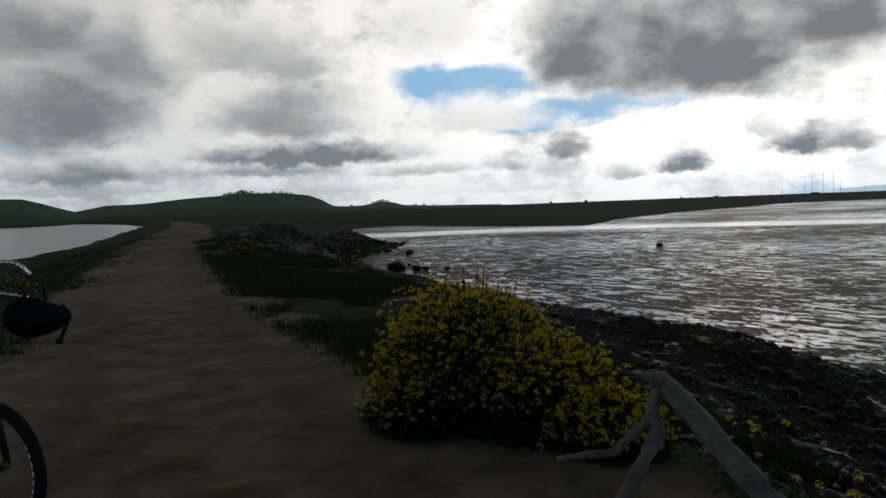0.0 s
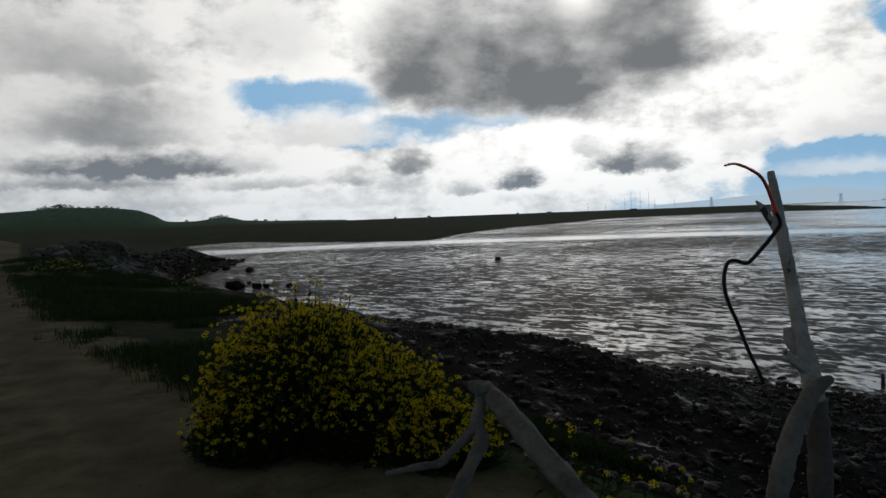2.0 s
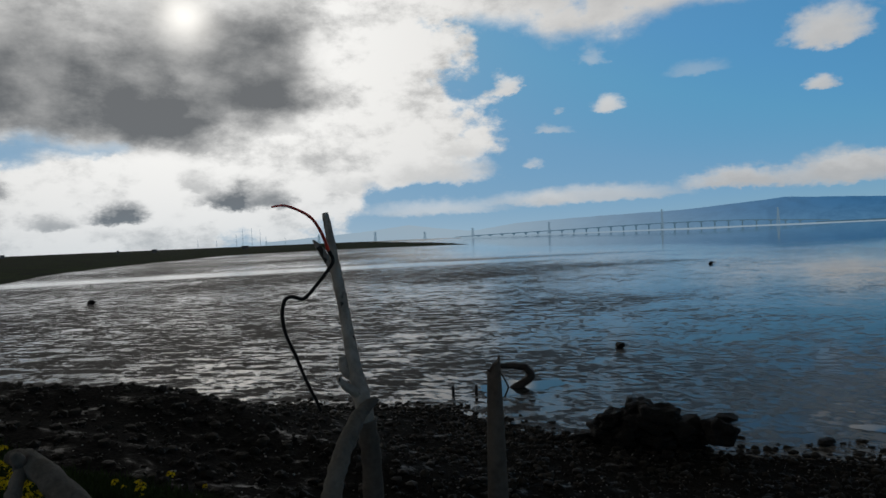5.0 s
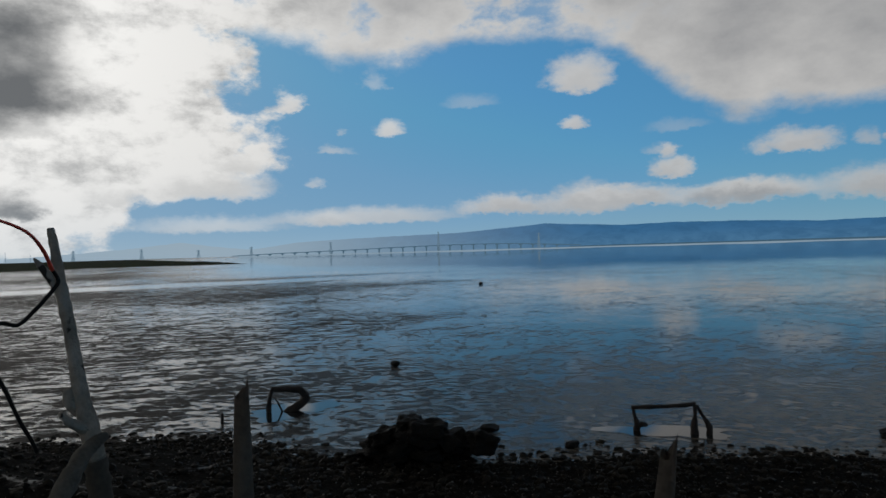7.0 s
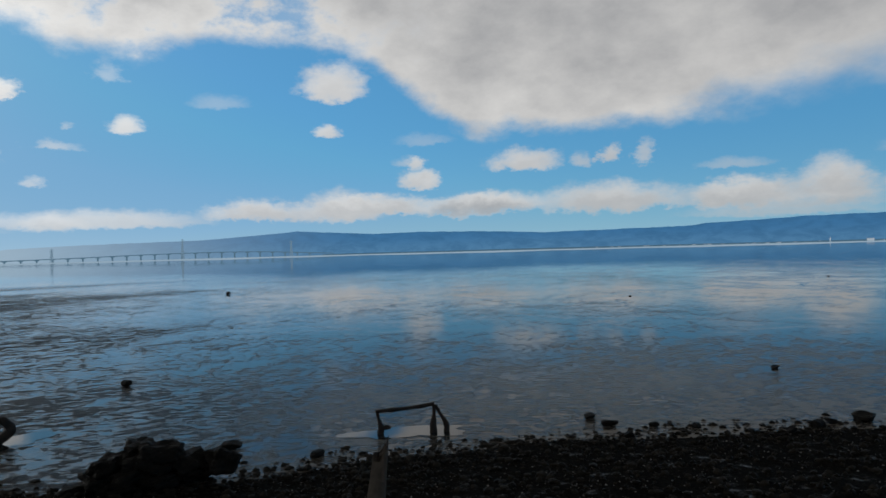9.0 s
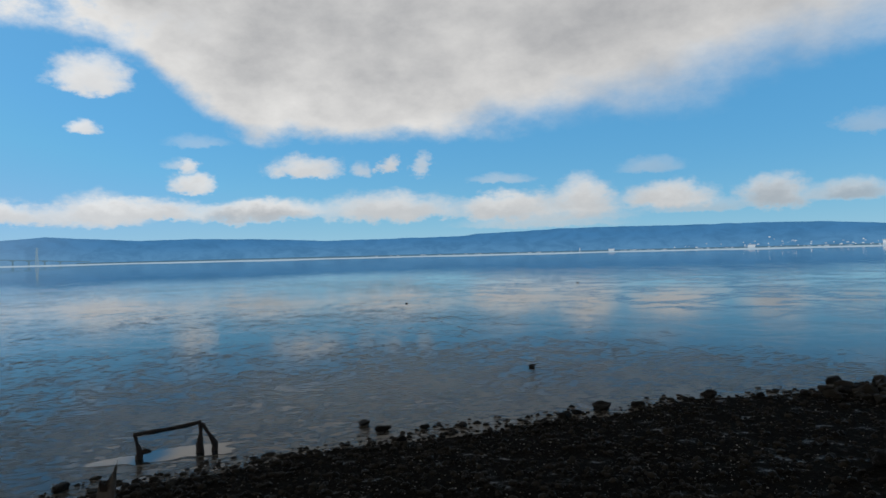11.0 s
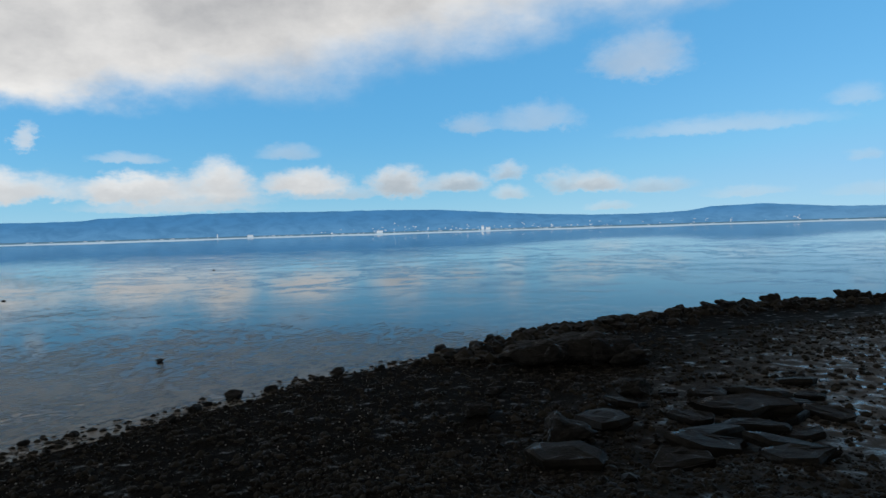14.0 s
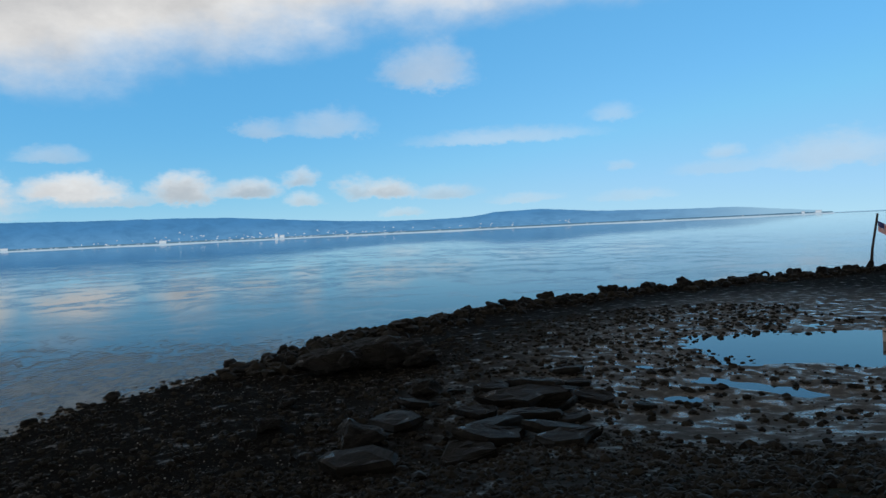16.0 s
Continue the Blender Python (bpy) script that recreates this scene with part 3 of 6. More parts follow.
WHITE = plain("white_paint", (0.6, 0.6, 0.58), 0.6)
TREE_LEAF = island_surface("far_leaf", (0.012, 0.02, 0.01), (0.03, 0.045, 0.022), 0.8)
BARK = plain("bark", (0.05, 0.045, 0.04), 0.9)

# ---- helpers for shapes ----
def part(name, bm, material, parent=None, label="", smooth=True):
    """Links a bmesh as one mesh object, under a thing if one is given."""
    mesh = bpy.data.meshes.new(name)
    bm.to_mesh(mesh)
    bm.free()
    mesh.materials.append(material)
    if smooth:
        mesh.polygons.foreach_set("use_smooth", [True] * len(mesh.polygons))
    ob = new(name, mesh)
    if parent is not None:
        ob.parent = parent
    if label:
        tagged(ob, label)
    return ob


def raw(name, verts, faces, material, parent=None, smooth=False):
    mesh = bpy.data.meshes.new(name)
    mesh.from_pydata([tuple(v) for v in verts], [], faces)
    mesh.materials.append(material)
    if smooth:
        mesh.polygons.foreach_set("use_smooth", [True] * len(mesh.polygons))
    ob = new(name, mesh)
    if parent is not None:
        ob.parent = parent
    return ob


def base(name, x, y, z, label, category, group="", kind=""):
    ob = new(name)
    ob.location = (x, y, z)
    ob.empty_display_size = 0.1
    return tagged(ob, label, category, group, kind)


def tube(bm, points, radii, sides=8, rough=0.0, seed=0, cap=True):
    """A round bar of changing thickness through the points."""
    rng = random.Random(seed)
    rings, prev = [], None
    pts = [Vector(p) for p in points]
    for i, p in enumerate(pts):
        d = (pts[min(i + 1, len(pts) - 1)] - pts[max(i - 1, 0)]).normalized()
        if prev is None:
            prev = d.cross(Vector((0.3, 0.9, 0.2))).normalized()
        side = (prev - d * prev.dot(d)).normalized()
        prev, up = side, d.cross(side)
        r = radii[i] if isinstance(radii, (list, tuple)) else radii
        rings.append([bm.verts.new(p + (side * math.cos(a) + up * math.sin(a)) * r * (1 + rough * rng.uniform(-1, 1)))
                      for a in (2 * math.pi * k / sides for k in range(sides))])
    for a, b in zip(rings, rings[1:]):
        for k in range(sides):
            bm.faces.new((a[k], a[(k + 1) % sides], b[(k + 1) % sides], b[k]))
    if cap:
        bm.faces.new(list(reversed(rings[0])))
        bm.faces.new(rings[-1])
    return rings


def curved(points, steps=6):
    """Points along a smooth line through the given ones."""
    p = [Vector(v) for v in points]
    out = []
    for i in range(len(p) - 1):
        a, b, c, d = p[max(i - 1, 0)], p[i], p[i + 1], p[min(i + 2, len(p) - 1)]
        for k in range(steps):
            t = k / steps
            out.append(0.5 * (2 * b + (c - a) * t + (2 * a - 5 * b + 4 * c - d) * t * t + (3 * b - a - 3 * c + d) * t ** 3))
    return out + [p[-1]]


def spread(values, count):
    """A list of that many values, evenly along the given ones."""
    return [float(v) for v in np.interp(np.linspace(0, len(values) - 1, count), range(len(values)), values)]


def aim(az, el, reach):
    """A place at that bearing (degrees left of +y), elevation from the eye's height, and distance on the ground from the pivot."""
    return Vector((-math.sin(radians(az)) * reach, math.cos(radians(az)) * reach, EYE + math.tan(radians(el)) * reach))


# ---- the lie of the land ----
MUD_Z, POND_Z = -2.7, -1.25
# outer edge of the level track on the bay side, from far ahead to far behind
BANK = [(-140, 330), (-90, 245), (-38, 114), (-14, 42.3), (-3.6, 14.5), (-1.1, 9.2), (1.0, 5.6), (2.1, 3.2), (2.5, 1.2), (2.3, -1.2), (1.2, -3.6), (-1.5, -7), (-7, -13), (-18, -26), (-60, -70), (-200, -180)]
# the waterline of the bay, from the far marsh round the cove and on behind
SHORE = [(3000, 3800), (420, 420), (268, 246), (232, 330), (155, 303), (68, 199), (41, 157), (26, 122), (12, 134), (-12, 172), (-20, 158), (-17, 134), (-7, 86), (-7.6, 64), (-8.4, 55), (-5, 43), (0, 33), (4.4, 25.9),
         (7.7, 19.5), (10.4, 16.4), (12.6, 13), (12.2, 10.2), (13, 7), (14.5, 4.2), (15.4, 2.2), (16.6, -0.9), (17.2, -3.6), (17.9, -7.2), (18.8, -11), (18.4, -15), (19.7, -22), (18.7, -29.5), (14.5, -40),
         (8.7, -49.4), (0.5, -58.6), (-14, -74), (-60, -110), (-400, -300)]
POND = [(-33, 50), (-36, 66), (-46, 94), (-104, 240), (-150, 330), (-500, 900), (-900, 700), (-500, 250), (-120, 60), (-60, 36), (-42, 40)]


def to_line(pts, line, closed=False):
    """Distance of many points to a line."""
    best = np.full(len(pts), 1e9)
    ends = list(line) + ([line[0]] if closed else [])
    for a, b in zip(ends, ends[1:]):
        a, b = np.array(a, float), np.array(b, float)
        ab = b - a
        t = np.clip(((pts - a) @ ab) / (ab @ ab), 0, 1)
        best = np.minimum(best, np.hypot(*(pts - a - t[:, None] * ab).T))
    return best


def inside(pts, poly):
    x, y = pts.T
    hit = np.zeros(len(pts), bool)
    for (x1, y1), (x2, y2) in zip(poly, list(poly[1:]) + [poly[0]]):
        if y1 != y2:
            hit ^= ((y1 > y) != (y2 > y)) & (x < (x2 - x1) * (y - y1) / (y2 - y1) + x1)
    return hit


def swell(pts, scale, seed):
    """Smooth unevenness, about -1 to 1."""
    rng = np.random.default_rng(seed)
    out = np.zeros(len(pts))
    for i in range(7):
        a, f = rng.uniform(0, 6.283), scale * rng.uniform(0.6, 2.6)
        out += np.sin((pts[:, 0] * math.cos(a) + pts[:, 1] * math.sin(a)) * f + rng.uniform(0, 6.283))
    return out / 3.0


BAY = SHORE + [(-4000, -3000), (0, -6000), (6000, -6000), (6000, 4000)]
LEFT = [(-150, 335), (-96, 243), (-44, 112), (-19.5, 42), (-9.4, 17), (-6.4, 9.5), (-4.6, 5), (-3.6, 1), (-4.2, -3), (-6.5, -8.5), (-12, -15.5), (-23, -29), (-64, -75), (-205, -190)]
TRACK = BANK + LEFT[::-1]
# bearing and elevation of the ridge of the green hills inland
HILL_AZ = [-6, -2.3, 1.0, 3.1, 3.9, 4.7, 5.6, 6.6, 8.0, 8.9, 9.8, 10.9, 12.9, 14.4, 16, 17.7, 20.2, 23.5, 25.8, 28, 29.8, 31.2, 33, 38, 46, 60]
HILL_EL = [0.0, 0.1, 0.16, 0.28, 0.50, 0.63, 0.5, 0.36, 0.36, 0.42, 0.95, 1.36, 1.58, 1.62, 1.66, 1.52, 1.38, 1.07, 1.04, 0.66, 1.25, 1.66, 1.7, 1.3, 1.5, 0.3]


# pools of the basin: middle, half widths, depth
POOLS = [(0.2, -25.0, 5.2, 2.3, 0.24), (4.5, -17.0, 0.9, 0.6, 0.13), (3.8, -14.8, 0.6, 0.4, 0.12), (4.5, -14.0, 0.4, 0.3, 0.1), (3.3, -19.1, 1.0, 0.5, 0.12), (2.4, -16.6, 0.9, 0.5, 0.12), (1.8, -18.6, 1.0, 0.6, 0.12), (6.4, -20.4, 0.7, 0.4, 0.1)]


def in_pool(x, y):
    return any(((x - p[0]) / p[2]) ** 2 + ((y - p[1]) / p[3]) ** 2 < 1.2 for p in POOLS)


def height(pts):
    """Height of the ground, and how much of it is track, verge and beach."""
    on_track, in_bay, in_pond = inside(pts, TRACK), inside(pts, BAY), inside(pts, POND)
    d_bank = np.where(on_track, 0.0, np.minimum(to_line(pts, BANK), to_line(pts, LEFT)))
    d_left = to_line(pts, LEFT)
    bayside = d_left > to_line(pts, BANK)
    d_shore = to_line(pts, SHORE)
    u = d_bank / (d_bank + d_shore + 1e-6)
    rough = (swell(pts, 1.9, 3) * 0.05 + swell(pts, 0.6, 4) * 0.07) * np.clip(1.35 - 1.25 * u, 0.1, 1)
    z = np.interp(u, [0, 0.1, 0.22, 0.4, 0.62, 0.85, 1.0], [0, -0.45, -1.2, -2.0, -2.42, -2.62, MUD_Z - 0.02])
    gentle = np.interp(u, [0, 0.30, 0.52, 0.72, 0.9, 1.0], [0, -0.22, -0.75, -1.9, -2.55, MUD_Z - 0.02])
    ahead = np.clip((pts[:, 1] - 6.0) / 7.0, 0, 1)
    z = z * (1 - ahead) + gentle * ahead
    # the berm of boulders along the far waterline
    z = z + 0.12 * np.exp(-((d_shore - 0.7) / 0.9) ** 2) * np.clip((-pts[:, 1] - 13) / 8, 0, 1) * np.clip((110 + pts[:, 1]) / 30, 0, 1)
    # a heap of rubble and a spit of rock beside the track ahead
    z = z + 1.5 * np.exp(-((pts[:, 0] + 11.0) / 3.2) ** 2 - ((pts[:, 1] - 51) / 10) ** 2) * (~in_bay)
    z = z + 1.7 * np.exp(-((pts[:, 0] + 9.5) / 3.0) ** 2 - ((pts[:, 1] - 70) / 12) ** 2)
    z_left = np.maximum(-d_bank * 0.22, -1.15) + swell(pts, 0.05, 5) * 0.12 * np.clip(d_bank / 4, 0, 1)
    z = np.where(bayside, z, z_left)
    z = np.where(in_pond, np.maximum(-1.15 - 0.12 * to_line(pts, POND, True), -2.0), z)
    z = np.where(in_bay, MUD_Z - 0.02 - np.minimum(0.035 * d_shore, 0.8), z)
    # the muddy basin behind the row of boulders, where pools stand
    basin = np.exp(-(((pts[:, 0] - 2.6) / 7.8) ** 2 + ((pts[:, 1] + 25.5) / 14.5) ** 2) ** 2) * (~in_bay) * bayside
    low = MUD_Z + 0.060 + swell(pts, 0.5, 12) * 0.035 + swell(pts, 1.7, 13) * 0.025 + swell(pts, 5.0, 14) * 0.012
    for px, py, rx, ry, deep in POOLS:
        low = low - deep * np.exp(-(((pts[:, 0] - px) / rx) ** 2 + ((pts[:, 1] - py) / ry) ** 2))
    z = z * (1 - basin) + low * basin
    fade = np.clip(d_bank / 1.5, 0, 1) * (1 - basin)
    z = z + rough * fade * np.where(in_bay, np.exp(-d_shore / 1.5), 1.0)
    z = z + np.where(on_track, swell(pts, 1.2, 8) * 0.006, 0)
    far = np.hypot(*pts.T)
    az = np.degrees(np.arctan2(-pts[:, 0], pts[:, 1]))
    ridge = np.interp(az, HILL_AZ, HILL_EL, left=0, right=0)
    crest = np.interp(az, [7.6, 9.2, 27.0, 29.5], [1600, 1150, 1150, 850])
    top = EYE + np.tan(np.radians(ridge)) * crest - z
    z = z + np.where(ridge > 0.02, np.maximum(top, 0) * np.exp(-((far - crest) / (0.22 * crest)) ** 2), 0)
    dirt = np.where(on_track, 1.0, 0.0)
    edge = np.minimum(to_line(pts, BANK), d_left)
    grass = np.clip(np.where(on_track, 0.55 - 0.6 * edge, 0.55 + 0.9 * edge), 0, 1)
    beach = np.where(on_track, 0.0, np.where(bayside | in_bay, np.clip((u - np.where(pts[:, 1] < -1, -0.04, 0.05) - 0.42 * np.clip((pts[:, 1] - 15) / 12, 0, 1)) / 0.12, 0, 1), 0.0)) * np.clip((90 - far) / 30, 0, 1)
    # two wheel tracks along the road
    mid = to_line(pts, [tuple((np.array(a) * 0.5 + np.array(b) * 0.5)) for a, b in zip(BANK[2:8], LEFT[2:8])])
    track = np.exp(-((mid - 0.9) / 0.35) ** 2) * dirt
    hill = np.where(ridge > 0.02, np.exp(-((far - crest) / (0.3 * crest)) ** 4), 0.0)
    return z, dirt, grass, beach, track, hill, basin


def ground_at(x, y):
    return float(height(np.array([[x, y]], float))[0][0])


def build_ground():
    ring = list(np.geomspace(0.5, 10, 76)) + list(np.linspace(10, 32, 140))[1:] + list(np.geomspace(32, 4700, 130))[1:]
    angle = np.radians(np.arange(0, 360, 0.35))
    pts = np.array([(0.0, 0.0)] + [(r * math.cos(a), r * math.sin(a)) for r in ring for a in angle])
    z, dirt, grass, beach, track, hill, basin = height(pts)
    c = len(angle)
    faces = [(0, 1 + j, 1 + (j + 1) % c) for j in range(c)]
    for i in range(len(ring) - 1):
        s, t = 1 + i * c, 1 + (i + 1) * c
        faces += [(s + j, t + j, t + (j + 1) % c, s + (j + 1) % c) for j in range(c)]
    ob = raw("ground", np.column_stack((pts, z)).tolist(), faces, GROUND, smooth=True)
    for name, values in (("dirt", dirt), ("grass", grass), ("beach", beach), ("track", track), ("hill", hill), ("basin", basin)):
        ob.data.attributes.new(name, "FLOAT", "POINT").data.foreach_set("value", values.astype(np.float32))
    return tagged(ob, "levee with a brown dirt track, green verges and a dark stony beach", "ground", kind="structure")


def disc(name, z, radius, material, label, sides=96):
    verts = [(radius * math.cos(2 * math.pi * k / sides), radius * math.sin(2 * math.pi * k / sides), z) for k in range(sides)]
    return tagged(raw(name, verts, [tuple(range(sides))], material), label, "water", kind="structure")


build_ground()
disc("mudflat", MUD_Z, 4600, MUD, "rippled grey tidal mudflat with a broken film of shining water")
tagged(raw("pond", [(x, y, POND_Z) for x, y in POND], [tuple(range(len(POND)))[::-1]], POND_WATER), "rippled grey pond behind the levee", "water", kind="structure")

# ---- far shore: ridges across the bay, blue haze painted in, the low land at their feet ----
RIDGE_AZ = [-30, -34, -38.3, -41.7, -44.3, -47, -50.6, -54.4, -59, -63.8, -68.4, -71.1, -77.2, -81.3, -86.6, -91.4, -93, -102.8, -104, -108, -110.5, -115.5, -120.4, -125.5, -130.2, -134.8, -139, -143.6, -147.7, -150, -151.8, -155.4, -160.2, -166.3, -170.4, -174.2, -176.5, -180]
RIDGE_EL = [0.2, 0.45, 0.76, 1.15, 0.75, 0.45, 0.92, 1.13, 1.25, 1.37, 1.71, 1.93, 1.6, 1.68, 1.58, 1.36, 1.38, 1.5, 1.66, 1.78, 1.9, 1.92, 1.86, 1.86, 1.76, 1.4, 1.12, 0.92, 0.92, 1.0, 1.28, 1.35, 0.95, 0.77, 0.71, 0.33, 0.1, 0.05]


def far_ridge(name, reach, scale, lo, hi, material, label, seed):
    rng = random.Random(seed)
    az = np.arange(lo, hi, -0.12)
    el = np.interp(-az, [-a for a in RIDGE_AZ], RIDGE_EL) * scale
    wob = np.convolve([rng.uniform(-1, 1) for _ in range(len(az) + 8)], np.ones(5) / 5, "same")[4:-4]
    el = np.maximum(el + wob * 0.035 * scale, 0.02)
    verts, faces = [], []
    for a, e in zip(az, el):
        top = aim(a, e, reach)
        foot = aim(a, 0, reach * 0.93)
        verts += [(foot.x, foot.y, MUD_Z), (foot.x * 1.03, foot.y * 1.03, MUD_Z + (top.z - MUD_Z) * 0.45), tuple(top), (top.x * 1.05, top.y * 1.05, MUD_Z)]
    for i in range(len(az) - 1):
        a = 4 * i
        faces += [(a + k, a + 4 + k, a + 5 + k, a + 1 + k) for k in range(3)]
    return tagged(raw(name, verts, faces, material, smooth=True), label, "hills", kind="structure")


# blue haze is painted into the glow of low land and ridge
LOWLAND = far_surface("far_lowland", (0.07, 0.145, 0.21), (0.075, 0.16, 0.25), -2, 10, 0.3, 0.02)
far_ridge("backdrop_ridge", 4300, 1.0, -30, -176, ridge_surface(), "long wooded ridge across the bay, glowing haze blue", 5)

# ---- driftwood and posts at the edge of the track ----
def wood(name, parent, points, radii, seed, material=DRIFTWOOD, sides=12, rough=0.09, label="", steps=7):
    pts = curved(points, steps)
    rng = random.Random(seed)
    rr = [r * (1 + 0.07 * rng.uniform(-1, 1)) for r in spread(radii, len(pts))]
    bm = bmesh.new()
    tube(bm, pts, rr, sides, rough, seed)
    return part(name, bm, material, parent, label)


def local(parent, *points):
    return [Vector(p) - parent.location for p in points]


# forked log leaning on its two legs beside the flowers
log = base("driftwood_log", 1.1, 3.6, 0.0, "forked bleached grey driftwood log propped beside yellow flowers", "driftwood")
wood("trunk", log, local(log, (1.075, 4.12, 0.69), (1.13, 4.0, 0.684), (1.185, 3.75, 0.60), (1.27, 3.45, 0.46), (1.375, 3.15, 0.30), (1.47, 2.9, 0.14), (1.56, 2.72, -0.04)), [0.026, 0.05, 0.058, 0.056, 0.055, 0.05, 0.05], 3, rough=0.13)
wood("branch", log, local(log, (1.10, 3.97, 0.67), (1.03, 3.86, 0.565), (1.026, 3.75, 0.50), (0.90, 3.60, 0.40), (0.755, 3.44, 0.28), (0.66, 3.33, 0.12), (0.60, 3.26, -0.05)), [0.03, 0.034, 0.036, 0.033, 0.031, 0.030, 0.028], 4, rough=0.13)
wood("branch", log, local(log, (1.01, 3.82, 0.55), (0.885, 3.80, 0.452), (0.813, 3.80, 0.391), (0.689, 3.82, 0.374), (0.537, 3.85, 0.349)), [0.026, 0.022, 0.022, 0.019, 0.011], 5, rough=0.15)
wood("knot", log, local(log, (1.10, 3.99, 0.66), (1.07, 3.93, 0.72), (1.05, 3.92, 0.75)), [0.036, 0.03, 0.014], 6)

rod = base("white_rod", 1.75, 3.2, 0.0, "thin white stick lying behind the driftwood", "stick")
bm = bmesh.new()
tube(bm, local(rod, (1.52, 3.30, 0.22), (1.62, 3.18, 0.13), (1.92, 2.85, -0.02)), 0.007, 6)
part("stick", bm, WHITE, rod)

# upright forked pole with a cable wound round it
pole = base("driftwood_pole", 2.33, 3.0, ground_at(2.33, 3.0), "upright forked grey driftwood pole with dark knots", "driftwood")
pole_line = [(2.35, 3.25, 1.80), (2.35, 3.22, 1.69), (2.35, 3.19, 1.55), (2.36, 3.16, 1.39), (2.36, 3.12, 1.23), (2.355, 3.07, 1.05), (2.36, 3.03, 0.91), (2.38, 3.02, 0.76), (2.41, 3.03, 0.50), (2.42, 3.03, -0.25)]
wood("trunk", pole, local(pole, *pole_line[:8]), [0.016, 0.022, 0.027, 0.028, 0.030, 0.033, 0.041, 0.045], 11, POLE_WOOD, steps=6)
# the foot takes the darker post wood
wood("foot", pole, local(pole, *pole_line[7:]), [0.052, 0.05, 0.05], 15, POST_WOOD, label="dark foot of the pole")
wood("branch", pole, local(pole, (2.35, 3.19, 1.50), (2.325, 3.21, 1.56), (2.29, 3.235, 1.63), (2.268, 3.25, 1.665)), [0.024, 0.020, 0.015, 0.004], 12, POLE_WOOD)
wood("stub", pole, local(pole, (2.35, 3.03, 0.90), (2.26, 3.01, 0.95), (2.215, 3.01, 1.0)), [0.03, 0.02, 0.012], 13, POLE_WOOD)
wood("stub", pole, local(pole, (2.36, 3.08, 0.98), (2.325, 3.10, 1.02), (2.32, 3.11, 1.08)), [0.035, 0.032, 0.02], 14, POLE_WOOD)

cable = base("cable", 2.2, 3.0, ground_at(2.2, 3.0), "stiff black cable with a red end wound round the pole", "cable")
red_line = [(1.73, 2.72, 1.80), (1.86, 2.82, 1.81), (2.05, 2.94, 1.77), (2.19, 3.06, 1.70), (2.27, 3.12, 1.61)]
black_line = [(2.27, 3.12, 1.61), (2.295, 3.12, 1.56), (2.25, 3.11, 1.51), (2.17, 3.10, 1.44), (2.09, 3.08, 1.39), (2.02, 3.07, 1.405), (1.98, 3.07, 1.39), (1.97, 3.08, 1.32), (1.98, 3.07, 1.23), (2.023, 3.06, 1.123), (2.062, 3.05, 1.011), (2.109, 3.04, 0.905), (2.129, 3.04, 0.855)]
for name, line, mat in (("red_end", red_line, RED), ("black_cable", black_line, BLACK)):
    bm = bmesh.new()
    pts = curved(local(cable, *line), 6)
    tube(bm, pts, spread([0.004, 0.007, 0.009] if mat is RED else [0.009, 0.0095, 0.008], len(pts)), 7, 0.06, 2)
    part(name, bm, mat, cable)

curved_log = base("driftwood_log", 1.9, 2.6, ground_at(1.9, 2.6), "smooth curved grey driftwood limb leaning on the pole", "driftwood")
wood("limb", curved_log, local(curved_log, (2.31, 2.85, 0.90), (2.24, 2.83, 0.885), (2.15, 2.79, 0.85), (2.03, 2.72, 0.77), (1.935, 2.67, 0.66), (1.88, 2.65, 0.5), (1.85, 2.6, 0.2), (1.88, 2.6, -0.06)), [0.016, 0.028, 0.036, 0.039, 0.041, 0.042, 0.042, 0.042], 21)


def broken_post(x, y, top, lean, r, seed, tip, label, spike=0.09):
    """A weathered post with a splintered top."""
    z = ground_at(x - lean[0], y - lean[1])
    ob = base("wooden_post", x - lean[0], y - lean[1], z - 0.05, label, "post", "posts along the bank")
    bm = bmesh.new()
    rng = random.Random(seed)
    a, b = Vector((0, 0, 0)), Vector((lean[0], lean[1], top - z - 0.12))
    pts = [a.lerp(b, t) for t in (0, 0.3, 0.55, 0.8, 1)]
    ring = tube(bm, pts, [r * 1.3, r * 1.18, r * 1.05, r * 0.88, r * 0.66], 14, 0.05, seed, False)[-1]
    c = Vector(b)
    for v in ring:  # splinters of uneven height
        side = (v.co - c).normalized()
        v.co.z += 0.02 + spike * max(0.0, side.dot(Vector(tip))) + rng.uniform(0, 0.035)
    inner = [bm.verts.new(c.lerp(v.co, 0.55) + Vector((0, 0, -0.03 + rng.uniform(0, 0.03)))) for v in ring]
    for k in range(14):
        bm.faces.new((ring[k], ring[(k + 1) % 14], inner[(k + 1) % 14], inner[k]))
    bm.faces.new(inner)
    bmesh.ops.recalc_face_normals(bm, faces=bm.faces)
    return part("shaft", bm, POST_WOOD, ob)


broken_post(2.68, 2.43, 1.165, (0.03, 0.02, 0), 0.047, 31, (0.7, -0.7, 0), "weathered grey wooden post with a splintered top", 0.07)
broken_post(3.17, 0.67, 0.95, (0.10, -0.16, 0), 0.05, 32, (0.3, -1.0, 0), "leaning wooden post, its top broken and brown")


